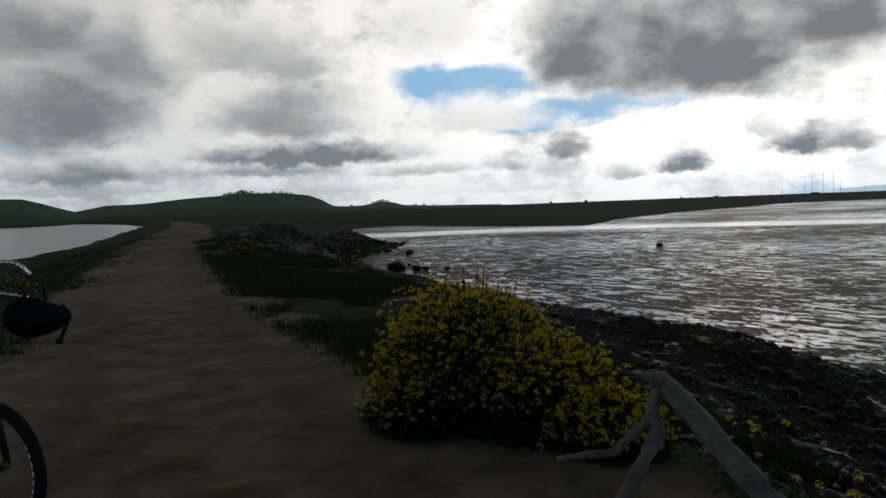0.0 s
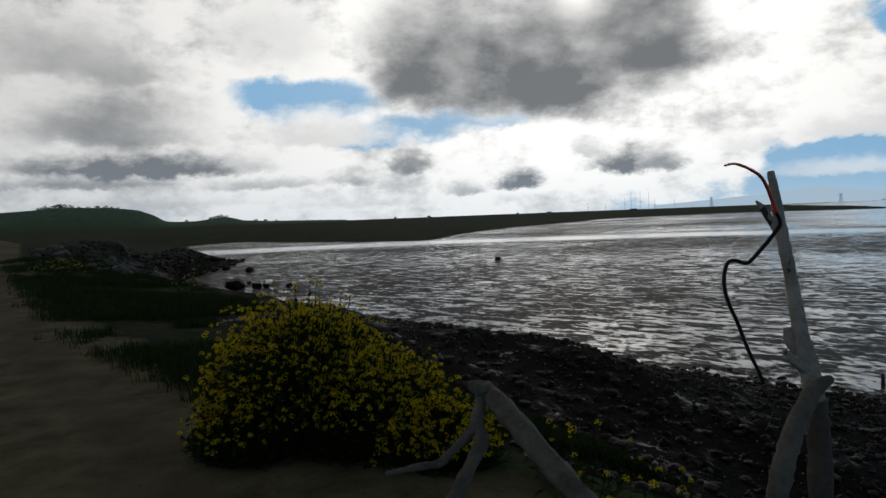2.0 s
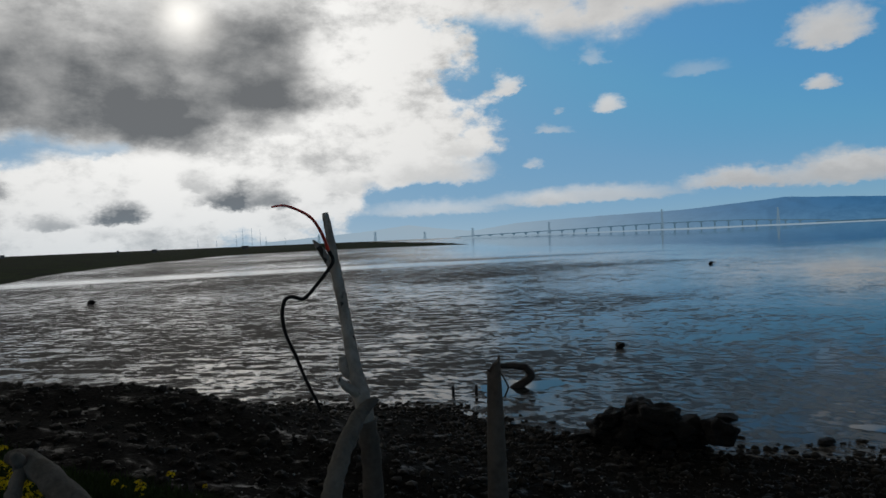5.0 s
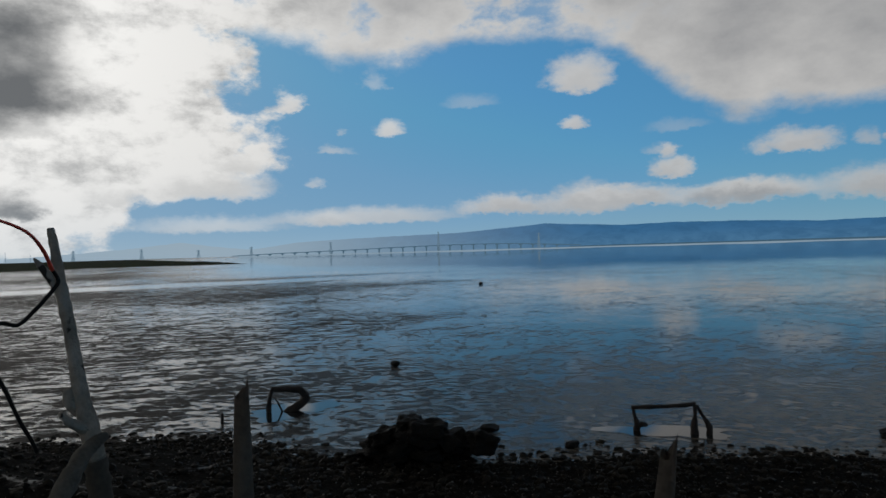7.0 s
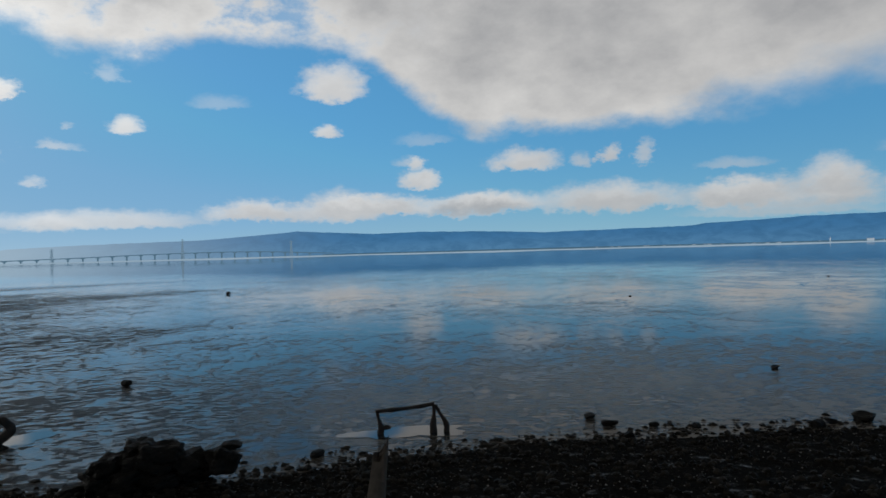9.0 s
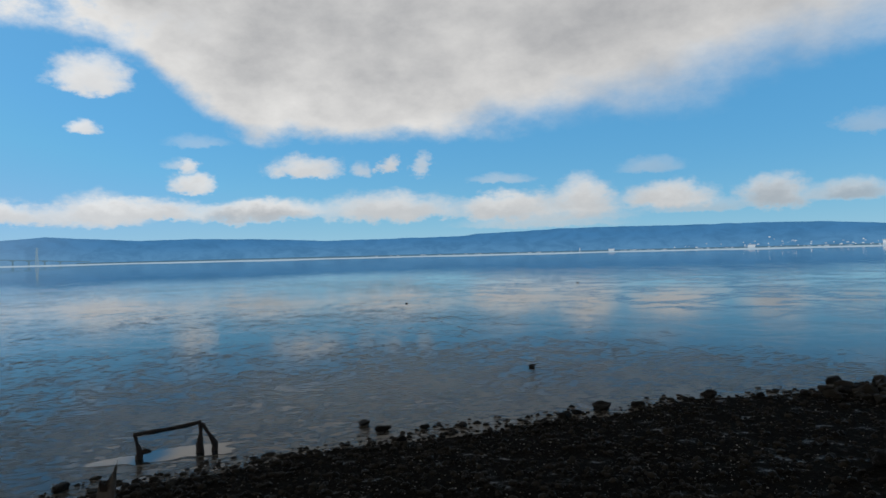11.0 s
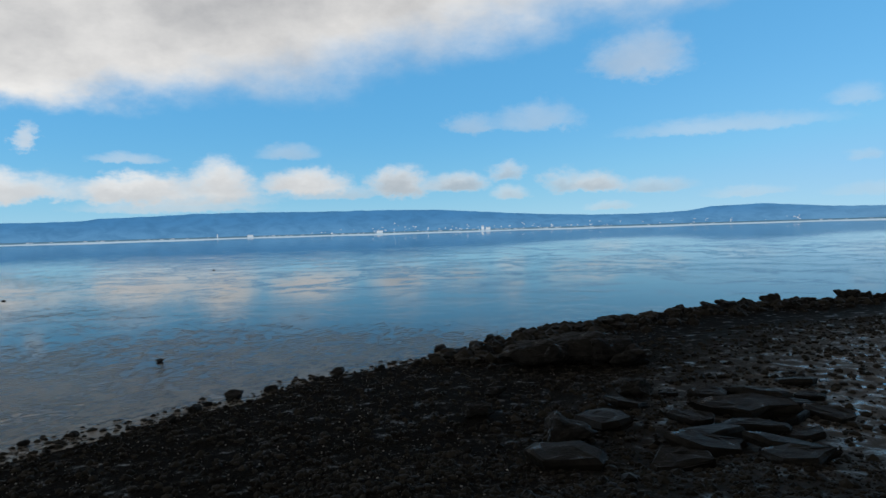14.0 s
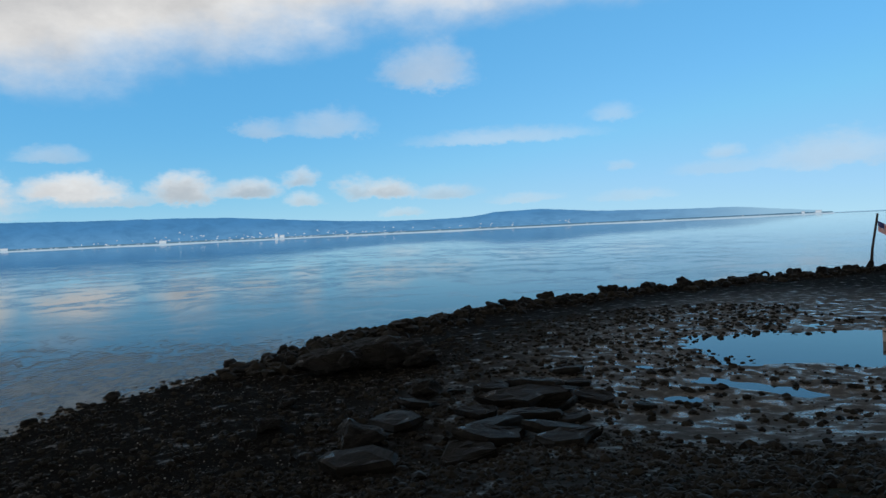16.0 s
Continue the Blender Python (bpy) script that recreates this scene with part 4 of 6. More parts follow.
# ---- the flowering mustard bush ----
def flower_head(seed):
    """A rounded cluster of small four-petalled flowers."""
    rng = random.Random(seed)
    verts, faces = [], []
    for _ in range(15):
        u, a = rng.uniform(-0.3, 1), rng.uniform(0, 6.283)
        s = math.sqrt(1 - u * u)
        c = Vector((s * math.cos(a), s * math.sin(a), u)) * 0.024
        nrm = (c.normalized() + Vector((rng.uniform(-.4, .4), rng.uniform(-.4, .4), rng.uniform(-.2, .5)))).normalized()
        t1 = nrm.orthogonal().normalized()
        t2 = nrm.cross(t1)
        r = rng.uniform(0.008, 0.012)
        k = len(verts)
        verts += [c, c + t1 * r + nrm * 0.002, c + (t1 + t2) * r * 0.35, c + t2 * r + nrm * 0.002, c + (t2 - t1) * r * 0.35, c - t1 * r + nrm * 0.002, c - (t1 + t2) * r * 0.35, c - t2 * r + nrm * 0.002, c + (t1 - t2) * r * 0.35]
        faces += [(k, k + 1 + j, k + 1 + (j + 1) % 8) for j in range(8)]
    return verts, faces


def mesh_of(name, verts, faces, material):
    mesh = bpy.data.meshes.new(name)
    mesh.from_pydata([tuple(v) for v in verts], [], faces)
    mesh.materials.append(material)
    return mesh


HEADS = [mesh_of("flower_cluster", *flower_head(s), FLOWER) for s in range(6)]


def leaf_blade(verts, faces, p, way, up, length, width):
    side = way.cross(up).normalized() * width
    k = len(verts)
    verts += [p, p + way * length * 0.45 + side + up * length * 0.08, p + way * length, p + way * length * 0.45 - side + up * length * 0.08]
    faces += [(k, k + 1, k + 2), (k, k + 2, k + 3)]


def mustard(name, x, y, domes, stems, label, seed, singles=300, lift=0.0):
    """domes: centre offsets and radii inside which the stems end; flowers crowd the outside."""
    rng = random.Random(seed)
    z = ground_at(x, y)
    ob = base(name, x, y, z, label, "flowering bush", "yellow mustard plants")
    sv, sf, lv, lf, heads = [], [], [], [], []
    steps = np.linspace(-3, 3, 25)
    table = height(np.array([(x + a, y + b) for a in steps for b in steps]))[0].reshape(25, 25)
    floor_at = lambda a, b: float(table[min(24, max(0, round((a + 3) * 4))), min(24, max(0, round((b + 3) * 4)))])
    for i in range(stems):
        cx, cy, cz, rx, ry, rz = domes[rng.choices(range(len(domes)), [d[3] * d[4] for d in domes])[0]]
        u, a = rng.uniform(-0.3, 1) ** 1, rng.uniform(0, 6.283)
        s = math.sqrt(max(0.0, 1 - u * u))
        k = rng.uniform(0.78, 1.02) if rng.random() < 0.88 else rng.uniform(1.0, 1.17)
        tip = Vector((cx + rx * s * math.cos(a) * k, cy + ry * s * math.sin(a) * k, cz + rz * u * k))
        g = floor_at(tip.x, tip.y) - z
        if tip.z < g + 0.06:
            continue
        root = Vector((cx * 0.8 + tip.x * 0.25, cy * 0.8 + tip.y * 0.25, 0))
        root.z = floor_at(root.x, root.y) - z - 0.02
        bend = root.lerp(tip, 0.6) + Vector((0, 0, -0.05))
        line = [root, bend, tip]
        side = (tip - root).cross(Vector((0.3, 0.2, 1))).normalized() * 0.004
        q = len(sv)
        for p in line:
            sv += [p - side, p + side]
        sf += [(q, q + 1, q + 3, q + 2), (q + 2, q + 3, q + 5, q + 4)]
        for _ in range(6):
            t = rng.uniform(0.3, 0.96)
            p = root.lerp(bend, t / 0.6) if t < 0.6 else bend.lerp(tip, (t - 0.6) / 0.4)
            w = Vector((rng.uniform(-1, 1), rng.uniform(-1, 1), rng.uniform(-0.3, 0.6))).normalized()
            leaf_blade(lv, lf, p, w, Vector((0, 0, 1)), rng.uniform(0.05, 0.12) * (1.3 - 0.6 * t), rng.uniform(0.008, 0.018))
        if rng.random() < 0.03 + 1.9 * (u - 0.2):
            heads.append((tip, rng.uniform(0.5, 0.95)))
    raw("stem", sv, sf, LEAF, ob)
    raw("leaves", lv, lf, LEAF, ob)
    rest_v, rest_f = [], []
    for i, (tip, s) in enumerate(heads):
        turn = Euler((rng.uniform(-.4, .4), rng.uniform(-.4, .4), rng.uniform(0, 6)))
        if i < singles:
            f = new("flower_cluster", HEADS[i % 6])
            f.parent = ob
            f.matrix_basis = Matrix.LocRotScale(tip, turn, (s, s, s))
        else:
            v, fc = flower_head(1000 + i % 40)
            m = Matrix.LocRotScale(tip, turn, (s, s, s))
            q = len(rest_v)
            rest_v += [m @ p for p in v]
            rest_f += [tuple(q + j for j in t) for t in fc]
    if rest_v:
        tagged(raw("flowers", rest_v, rest_f, FLOWER, ob), kind="stuff")
    return ob


mustard("mustard_bush", 0.20, 5.75, [(-0.05, 0, 0.15, 0.80, 0.75, 0.92), (0.45, -0.35, 0.1, 0.65, 0.6, 0.62), (0.85, -0.8, 0.0, 0.50, 0.5, 0.42), (-0.45, -0.2, 0.0, 0.45, 0.5, 0.5)], 6800,
        "dense bush of yellow mustard flowers beside the dirt track", 41)
mustard("mustard_plant", 1.75, 4.1, [(0, 0, 0.05, 0.45, 0.5, 0.40), (0.25, -0.6, 0.0, 0.3, 0.4, 0.35)], 70, "sparse yellow mustard stems behind the driftwood", 42, 80)
mustard("mustard_plant", -7.6, 26.5, [(0, 0, 0.1, 1.0, 1.6, 0.65)], 220, "yellow mustard plants on the verge of the track", 43, 60)
mustard("mustard_plant", -2.6, 20.5, [(0, 0, 0.1, 0.5, 0.7, 0.45)], 60, "small yellow mustard plant on the stony bank", 44, 60)
mustard("mustard_plant", -8.3, 13.6, [(0, 0, 0.1, 0.5, 0.6, 0.6)], 90, "yellow mustard plant on the far verge of the track", 45, 60)


# ---- stones ----
def stone_shape(seed, flat=1.0, cuts=2, jag=0.22):
    """An irregular angular stone about 1 across, its underside sunk a little."""
    rng = random.Random(seed)
    bm = bmesh.new()
    bmesh.ops.create_icosphere(bm, subdivisions=cuts, radius=0.5)
    planes = [(Vector((rng.gauss(0, 1), rng.gauss(0, 1), rng.gauss(0, 1))).normalized(), rng.uniform(0.27, 0.44)) for _ in range(9)]
    off = Vector((seed * 1.7, seed * 0.3, 5.0))
    for v in bm.verts:
        for d, r in planes:
            over = v.co.dot(d) - r
            if over > 0:
                v.co -= d * over
        v.co *= 1 + jag * noise.noise(v.co * 3.1 + off)
        v.co.z *= flat
    return bm


def stone_mesh(seed, flat, cuts, material, jag=0.22):
    bm = stone_shape(seed, flat, cuts, jag)
    mesh = bpy.data.meshes.new("stone")
    bm.to_mesh(mesh)
    bm.free()
    mesh.materials.append(material)
    return mesh


ROCKS = [stone_mesh(s, 0.75, 3, ROCK) for s in range(8)]


def boulder_mesh(seed):
    """A large broken rock: knobs, hollows and a pitted skin."""
    bm = stone_shape(seed, 0.8, 4, 0.30)
    off = Vector((seed * 2.1, 7.0, seed * 0.9))
    for v in bm.verts:
        k = 0.20 * noise.noise(v.co * 4.5 + off) + 0.09 * noise.noise(v.co * 11.0 + off) + 0.045 * noise.noise(v.co * 25.0 + off)
        v.co *= 1 + k
    mesh = bpy.data.meshes.new("boulder")
    bm.to_mesh(mesh)
    bm.free()
    mesh.materials.append(ROCK)
    return mesh


BOULDERS = [boulder_mesh(s + 3) for s in range(6)]
PALE_ROCKS = [stone_mesh(s + 20, 0.7, 3, PALE_ROCK) for s in range(5)]


def slab_mesh(seed):
    """A flat broken slab: an uneven outline, a rough top and crumbled sides."""
    rng = random.Random(seed)
    count = rng.randrange(7, 11)
    outline = []
    for k in range(count):
        a = 2 * math.pi * (k + rng.uniform(-0.3, 0.3)) / count
        r = rng.uniform(0.36, 0.62)
        outline.append(Vector((1.25 * r * math.cos(a), 0.85 * r * math.sin(a), 0)))
    bm = bmesh.new()
    rows = []
    for z, grow in ((-0.10, 0.94), (-0.01, 1.03), (0.045, 0.99), (0.062, 0.90), (0.065, 0.45)):
        rows.append([bm.verts.new(p * (grow * rng.uniform(0.94, 1.06)) + Vector((0, 0, z + rng.uniform(-0.018, 0.018)))) for p in outline])
    for lo, hi in zip(rows, rows[1:]):
        for k in range(count):
            bm.faces.new((lo[k], lo[(k + 1) % count], hi[(k + 1) % count], hi[k]))
    bm.faces.new(rows[-1])
    bm.faces.new(rows[0][::-1])
    mesh = bpy.data.meshes.new("slab")
    bm.to_mesh(mesh)
    bm.free()
    mesh.materials.append(SLAB)
    return mesh


SLABS = [slab_mesh(s + 40) for s in range(9)]


def rock(x, y, size, label, meshes=ROCKS, z=None, squash=(1, 1, 1), group="", sink=0.12, turn=None, name="rock"):
    rng = random.Random(int(x * 977 + y * 131))
    ob = new(name, meshes[rng.randrange(len(meshes))])
    s = [size * k for k in squash]
    low = min(v.co.z for v in ob.data.vertices) * s[2]
    zz = max(ground_at(x, y), MUD_Z) if z is None else z
    ob.matrix_basis = Matrix.LocRotScale((x, y, zz - low * (1 - 2 * sink)), Euler((0, 0, rng.uniform(0, 6.28) if turn is None else radians(turn))), s)
    return tagged(ob, label, "rock", group)


# rocks on the mud
ON_MUD = "dark wet rock lying on the shining mud"
for x, y, s in ((22.6, 13.9, 0.42), (15.4, 6.9, 0.55), (14.85, 4.7, 0.40), (17.6, -1.8, 0.42), (18.3, -1.4, 0.38), (18.2, -7.9, 0.62), (25.4, -8.3, 0.36), (17.9, -7.0, 0.36), (9.0, 20.2, 0.5),
                (19.6, 62.6, 0.75), (-3.3, 48.6, 1.5), (-3.1, 63.9, 0.9), (-5.6, 69.4, 0.8), (-1.3, 48.4, 0.6), (-1.9, 48.0, 0.8), (0.2, 47.6, 0.5), (-2.6, 52, 0.4), (77.6, 35.2, 0.6), (61.9, -8.6, 0.3), (90.6, -36.6, 0.35)):
    rock(x, y, s, ON_MUD, z=MUD_Z, squash=(1.1, 0.9, 0.8 if y > 9 else 0.5), group="rocks on the mud")
# the black heap at the water's edge
for i, (dx, dy) in enumerate(((-0.2, 0.35), (0.0, 0.1), (0.1, -0.2), (0.25, -0.5), (-0.1, -0.1), (0.3, 0.15), (0.35, -0.9))):
    rock(12.8 + dx, 7.5 + dy * 1.6, 0.75 + 0.06 * (i % 3), "black seaweed-covered rock on top of a heap at the water's edge", BOULDERS, squash=(1.1, 1, 0.8), group="black rock heap", z=MUD_Z + 0.22 + 0.05 * (i % 3))
for x, y, s, h in ((12.55, 8.2, 0.9, 0.6), (12.75, 7.75, 1.1, 0.75), (13.0, 7.3, 1.0, 0.85), (13.15, 6.85, 0.9, 0.8), (13.3, 6.55, 0.7, 0.7), (12.4, 7.7, 0.7, 0.6), (12.7, 7.1, 0.8, 0.6), (13.4, 7.2, 0.7, 0.9), (12.3, 8.6, 0.5, 0.5)):
    rock(x, y, s, "black seaweed-covered rock in a heap at the water's edge", BOULDERS, squash=(1, 1, h), group="black rock heap", z=MUD_Z)


def scatter_line(line, step, lo, hi, spread_by, seed, label, group, meshes=ROCKS):
    rng = random.Random(seed)
    for a, b in zip(line, line[1:]):
        a, b = Vector(a), Vector(b)
        for i in range(max(1, int((b - a).length / step))):
            p = a.lerp(b, rng.random()) + Vector((rng.gauss(0, spread_by), rng.gauss(0, spread_by)))
            rock(p.x, p.y, rng.uniform(lo, hi) * rng.uniform(0.6, 1), label, meshes, group=group, sink=0.3, squash=(1, rng.uniform(0.7, 1), rng.uniform(0.6, 0.95)))


scatter_line([(16.6, -1.2), (17.3, -5), (18.4, -11), (18.2, -15)], 0.8, 0.16, 0.5, 0.4, 51, "dark rock at the edge of the beach", "rocks along the waterline")
scatter_line([(18.2, -15), (19.4, -22), (18.4, -29.5)], 0.5, 0.2, 0.75, 0.6, 52, "black rock in the row along the waterline", "rocks along the waterline")
scatter_line([(18.4, -29.5), (14.3, -40), (8.7, -48.6), (0.5, -58), (-8, -66)], 0.62, 0.4, 1.5, 0.9, 53, "black boulder in the row along the waterline", "rocks along the waterline", BOULDERS)
for x, y, s in ((14.1, -17.2, 2.0), (14.8, -15.9, 1.7), (13.3, -17.9, 1.7), (12.4, -17.8, 1.2), (14.2, -16.4, 1.5), (13.7, -17.4, 1.6), (14.9, -16.9, 0.9), (15.4, -18.6, 1.1), (8.2, -9.8, 1.1), (9.6, -13.9, 0.9), (11.0, -10.2, 0.6), (12.5, -12.2, 0.5)):
    rock(x, y, s, "black boulder lying on the dark stony beach", BOULDERS, squash=(1.1, 1, 0.7), group="boulders on the beach")
for x, y, s, t in ((7.8, -16.1, 1.35, 0), (7.1, -14.0, 1.6, 20), (6.8, -15.4, 1.2, 60), (5.9, -15.4, 1.0, 10), (7.8, -18.5, 1.0, 30), (8.5, -15.3, 0.9, 50), (9.1, -12.8, 0.9, 25), (8.5, -11.3, 1.3, 0), (6.6, -11.7, 1.2, 70), (6.2, -11.0, 1.3, 40),
                   (5.3, -11.8, 1.1, 15), (9.2, -14.6, 0.5, 80), (7.3, -8.6, 1.2, 20), (4.8, -15.5, 0.6, 65), (6.4, -13.0, 1.1, 35), (7.4, -12.6, 0.9, 0), (5.6, -13.3, 0.8, 50), (4.6, -10.6, 1.0, 10), (5.9, -9.6, 1.0, 75), (7.0, -17.0, 0.7, 40), (6.3, -14.3, 0.9, 85)):
    slab = rock(x, y, s, "flat broken stone slab lying tilted on the wet beach", SLABS, squash=(0.85, 0.8, 1.0), group="slabs on the beach", turn=t, name="stone_slab", sink=0.02)
    slab.rotation_mode = "XYZ"
    slab.rotation_euler.x, slab.rotation_euler.y = radians(7) * math.sin(5 * x), radians(8) * math.sin(7 * y)
# riprap on the bank ahead
rng = random.Random(61)
for i in range(75):
    t = rng.random()
    y = 30 + 42 * t
    x = float(np.interp(y, [14.5, 42.3, 114], [-3.6, -14, -38])) + rng.uniform(1.0, 5.5 + 2 * t)
    rock(x, y, rng.uniform(0.4, 1.1), "broken pale grey rubble on the bank of the levee", PALE_ROCKS, group="rubble on the bank", sink=0.15)
for x, y, s in ((-4.1, 32.3, 1.1), (-6.0, 37.0, 0.9), (-3.2, 29, 0.7), (-4.9, 34, 0.6)):
    rock(x, y, s, "pale boulder on the grassy bank", PALE_ROCKS, squash=(1.3, 1, 0.7), group="rubble on the bank")


def pebbles(name, count, seed, place, lo, hi, material, label, small=1.7):
    """Loose stones, joined into one thing that nobody could count."""
    rng = random.Random(seed)
    shapes = []
    for s in range(8):
        bm = stone_shape(s + 70, 0.6, 1, 0.3)
        shapes.append((np.array([v.co[:] for v in bm.verts]), [tuple(v.index for v in f.verts) for f in bm.faces]))
        bm.free()
    spots = [place(rng) for _ in range(count)]
    z = height(np.array(spots))[0]
    vs, fs, k = [], [], 0
    for (x, y), h in zip(spots, z):
        v, f = shapes[rng.randrange(8)]
        s, a = lo * (hi / lo) ** (rng.random() ** small), rng.uniform(0, 6.283)
        c, d = math.cos(a) * s, math.sin(a) * s
        w = np.column_stack((v[:, 0] * c - v[:, 1] * d + x, v[:, 0] * d + v[:, 1] * c + y, v[:, 2] * s + max(h, MUD_Z - 0.03) + 0.12 * s))
        vs.append(w)
        fs += [tuple(k + j for j in t) for t in f]
        k += len(v)
    return tagged(raw(name, np.vstack(vs).tolist(), fs, material), label, "gravel", kind="stuff")


def on_mound(rng):
    """Over the heap of rubble beside the track ahead."""
    y = rng.uniform(32, 76)
    return float(np.interp(y, [14.5, 42.3, 114], [-3.6, -14, -38])) + rng.uniform(0.6, 6.0 + 0.04 * y), y


def on_spit(rng):
    """Along the black spit at the foot of the rubble."""
    t = rng.random()
    return -10.5 + 4.0 * t + rng.gauss(0, 0.9), 52 + 34 * t + rng.gauss(0, 2.2)


def on_slope(rng):
    """On the bank below the track, towards the basin."""
    a, r = rng.uniform(-88, -25), rng.uniform(5.0, 12.5)
    return r * math.cos(radians(a)), r * math.sin(radians(a))


def on_beach(rng):
    """Somewhere between the foot of the bank and the waterline, thickest near the camera."""
    while True:
        i = rng.uniform(17, 30.99)
        a, b = SHORE[int(i)], SHORE[int(i) + 1]
        f = i - int(i)
        sx, sy = a[0] + (b[0] - a[0]) * f, a[1] + (b[1] - a[1]) * f
        t = 1.03 - 0.75 * rng.random() ** 1.2
        x, y = sx * t + rng.gauss(0, 0.25), sy * t + rng.gauss(0, 0.25)
        if math.hypot(x, y) > 4.5:
            return x, y


def in_basin(rng):
    """Over the mud, in drifts, and hardly any where the pool stands."""
    while True:
        a, r = rng.uniform(0, 6.283), rng.random() ** 0.5
        x, y = 5.0 + 9.5 * r * math.cos(a), -22 + 14 * r * math.sin(a)
        if not in_pool(x, y) and noise.noise(Vector((x * 0.35, y * 0.35, 4.0))) > rng.uniform(-0.5, 0.4) + (0.3 if x < 3.5 else -0.3):
            return x, y


pebbles("basin_stones", 9000, 74, in_basin, 0.03, 0.30, GRAVEL, "dark stones scattered over the wet mud", 2.4)
def on_berm(rng):
    i = rng.uniform(29, 34.99)
    a, b = SHORE[int(i)], SHORE[int(i) + 1]
    f = i - int(i)
    return a[0] + (b[0] - a[0]) * f - abs(rng.gauss(0, 1.3)), a[1] + (b[1] - a[1]) * f + rng.gauss(0, 0.6)


pebbles("rubble_fragments", 2600, 76, on_mound, 0.12, 0.6, RUBBLE, "broken grey rubble strewn over the mound")
pebbles("spit_stones", 1500, 77, on_spit, 0.2, 0.9, GRAVEL, "black weed-covered stones of a low spit")
pebbles("slope_gravel", 9000, 78, on_slope, 0.03, 0.16, GRAVEL, "dark gravel and clods on the slope below the track")
pebbles("berm_rubble", 1500, 75, on_berm, 0.15, 0.8, GRAVEL, "black rubble heaped along the waterline")
pebbles("beach_gravel", 15000, 71, on_beach, 0.05, 0.24, GRAVEL, "dark wet gravel and cobbles of the beach")
pebbles("shell_fragments", 5200, 72, on_beach, 0.018, 0.055, SHELL, "pale shell fragments strewn over the beach")


def at_waterline(rng):
    i = rng.uniform(16, 26.99)
    a, b = SHORE[int(i)], SHORE[int(i) + 1]
    f = i - int(i)
    return a[0] + (b[0] - a[0]) * f - 0.5 + rng.gauss(0, 0.6), a[1] + (b[1] - a[1]) * f + rng.gauss(0, 0.6)


pebbles("waterline_stones", 1000, 73, at_waterline, 0.06, 0.26, GRAVEL, "small black stones scattered along the edge of the mud")

# ---- low land, bridge, pylons and buildings across the bay ----
def low_shore(name, reach, points, material, label, seed):
    """A thin strip of land: bearings and elevations of its top."""
    rng = random.Random(seed)
    az = np.arange(points[0][0], points[-1][0], -0.1)
    el = np.interp(-az, [-p[0] for p in points], [p[1] for p in points])
    verts, faces = [], []
    for i, (a, e) in enumerate(zip(az, el)):
        top, foot = aim(a, e + rng.uniform(0, 0.018), reach), aim(a, 0, reach * 0.985)
        verts += [(foot.x, foot.y, MUD_Z - 0.5), tuple(top), (top.x * 1.01, top.y * 1.01, MUD_Z - 0.5)]
        if i:
            k = 3 * i - 3
            faces += [(k, k + 3, k + 4, k + 1), (k + 1, k + 4, k + 5, k + 2)]
    return tagged(raw(name, verts, faces, material), label, "shore", kind="structure")


# glowing sheet: sky sheen on wind-ruffled water along the far shore, painted in
SHEEN = far_surface("far_sheen_glow", (0.31, 0.425, 0.53), (0.31, 0.425, 0.53), 0, 10, 0.25, 0.004)
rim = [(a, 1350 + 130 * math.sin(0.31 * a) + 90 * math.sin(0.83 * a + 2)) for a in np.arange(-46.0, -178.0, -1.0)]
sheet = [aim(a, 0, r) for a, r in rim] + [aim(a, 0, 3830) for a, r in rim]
tagged(raw("backdrop_sky_sheen", [(p.x, p.y, MUD_Z + 0.05) for p in sheet], [(i, len(rim) + i, len(rim) + i + 1, i + 1) for i in range(len(rim) - 1)], SHEEN), "glowing sheet painted as sky sheen on wind-ruffled water along the far shore", "water", kind="structure")
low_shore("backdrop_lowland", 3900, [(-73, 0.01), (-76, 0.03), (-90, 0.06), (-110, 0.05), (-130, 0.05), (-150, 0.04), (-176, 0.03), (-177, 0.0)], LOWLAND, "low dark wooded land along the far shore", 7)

# bridge, pylons, masts and walls glow: distance haze is painted into their colours
BRIDGE = far_surface("bridge_haze_glow", (0.085, 0.165, 0.235), (0.085, 0.165, 0.235), 0, 10)
PYLON = far_surface("steel_haze_glow", (0.15, 0.24, 0.32), (0.15, 0.24, 0.32), 0, 10)
PALE = far_surface("pale_wall_glow", (0.34, 0.42, 0.50), (0.50, 0.56, 0.62), 0, 12)
TAN = far_surface("tan_wall_glow", (0.20, 0.28, 0.37), (0.26, 0.33, 0.41), 0, 12)


def box(bm, a, b, width, thick):
    """A straight bar with a square section between two points."""
    a, b = Vector(a), Vector(b)
    d = (b - a).normalized()
    side = d.cross(Vector((0, 0, 1)))
    side = side.normalized() * width / 2 if side.length > 1e-4 else Vector((width / 2, 0, 0))
    up = side.cross(d).normalized() * thick / 2
    v = [bm.verts.new(p + s * side + u * up) for p in (a, b) for s, u in ((-1, -1), (1, -1), (1, 1), (-1, 1))]
    for f in ((0, 1, 2, 3), (7, 6, 5, 4), (0, 4, 5, 1), (1, 5, 6, 2), (2, 6, 7, 3), (3, 7, 4, 0)):
        bm.faces.new([v[i] for i in f])


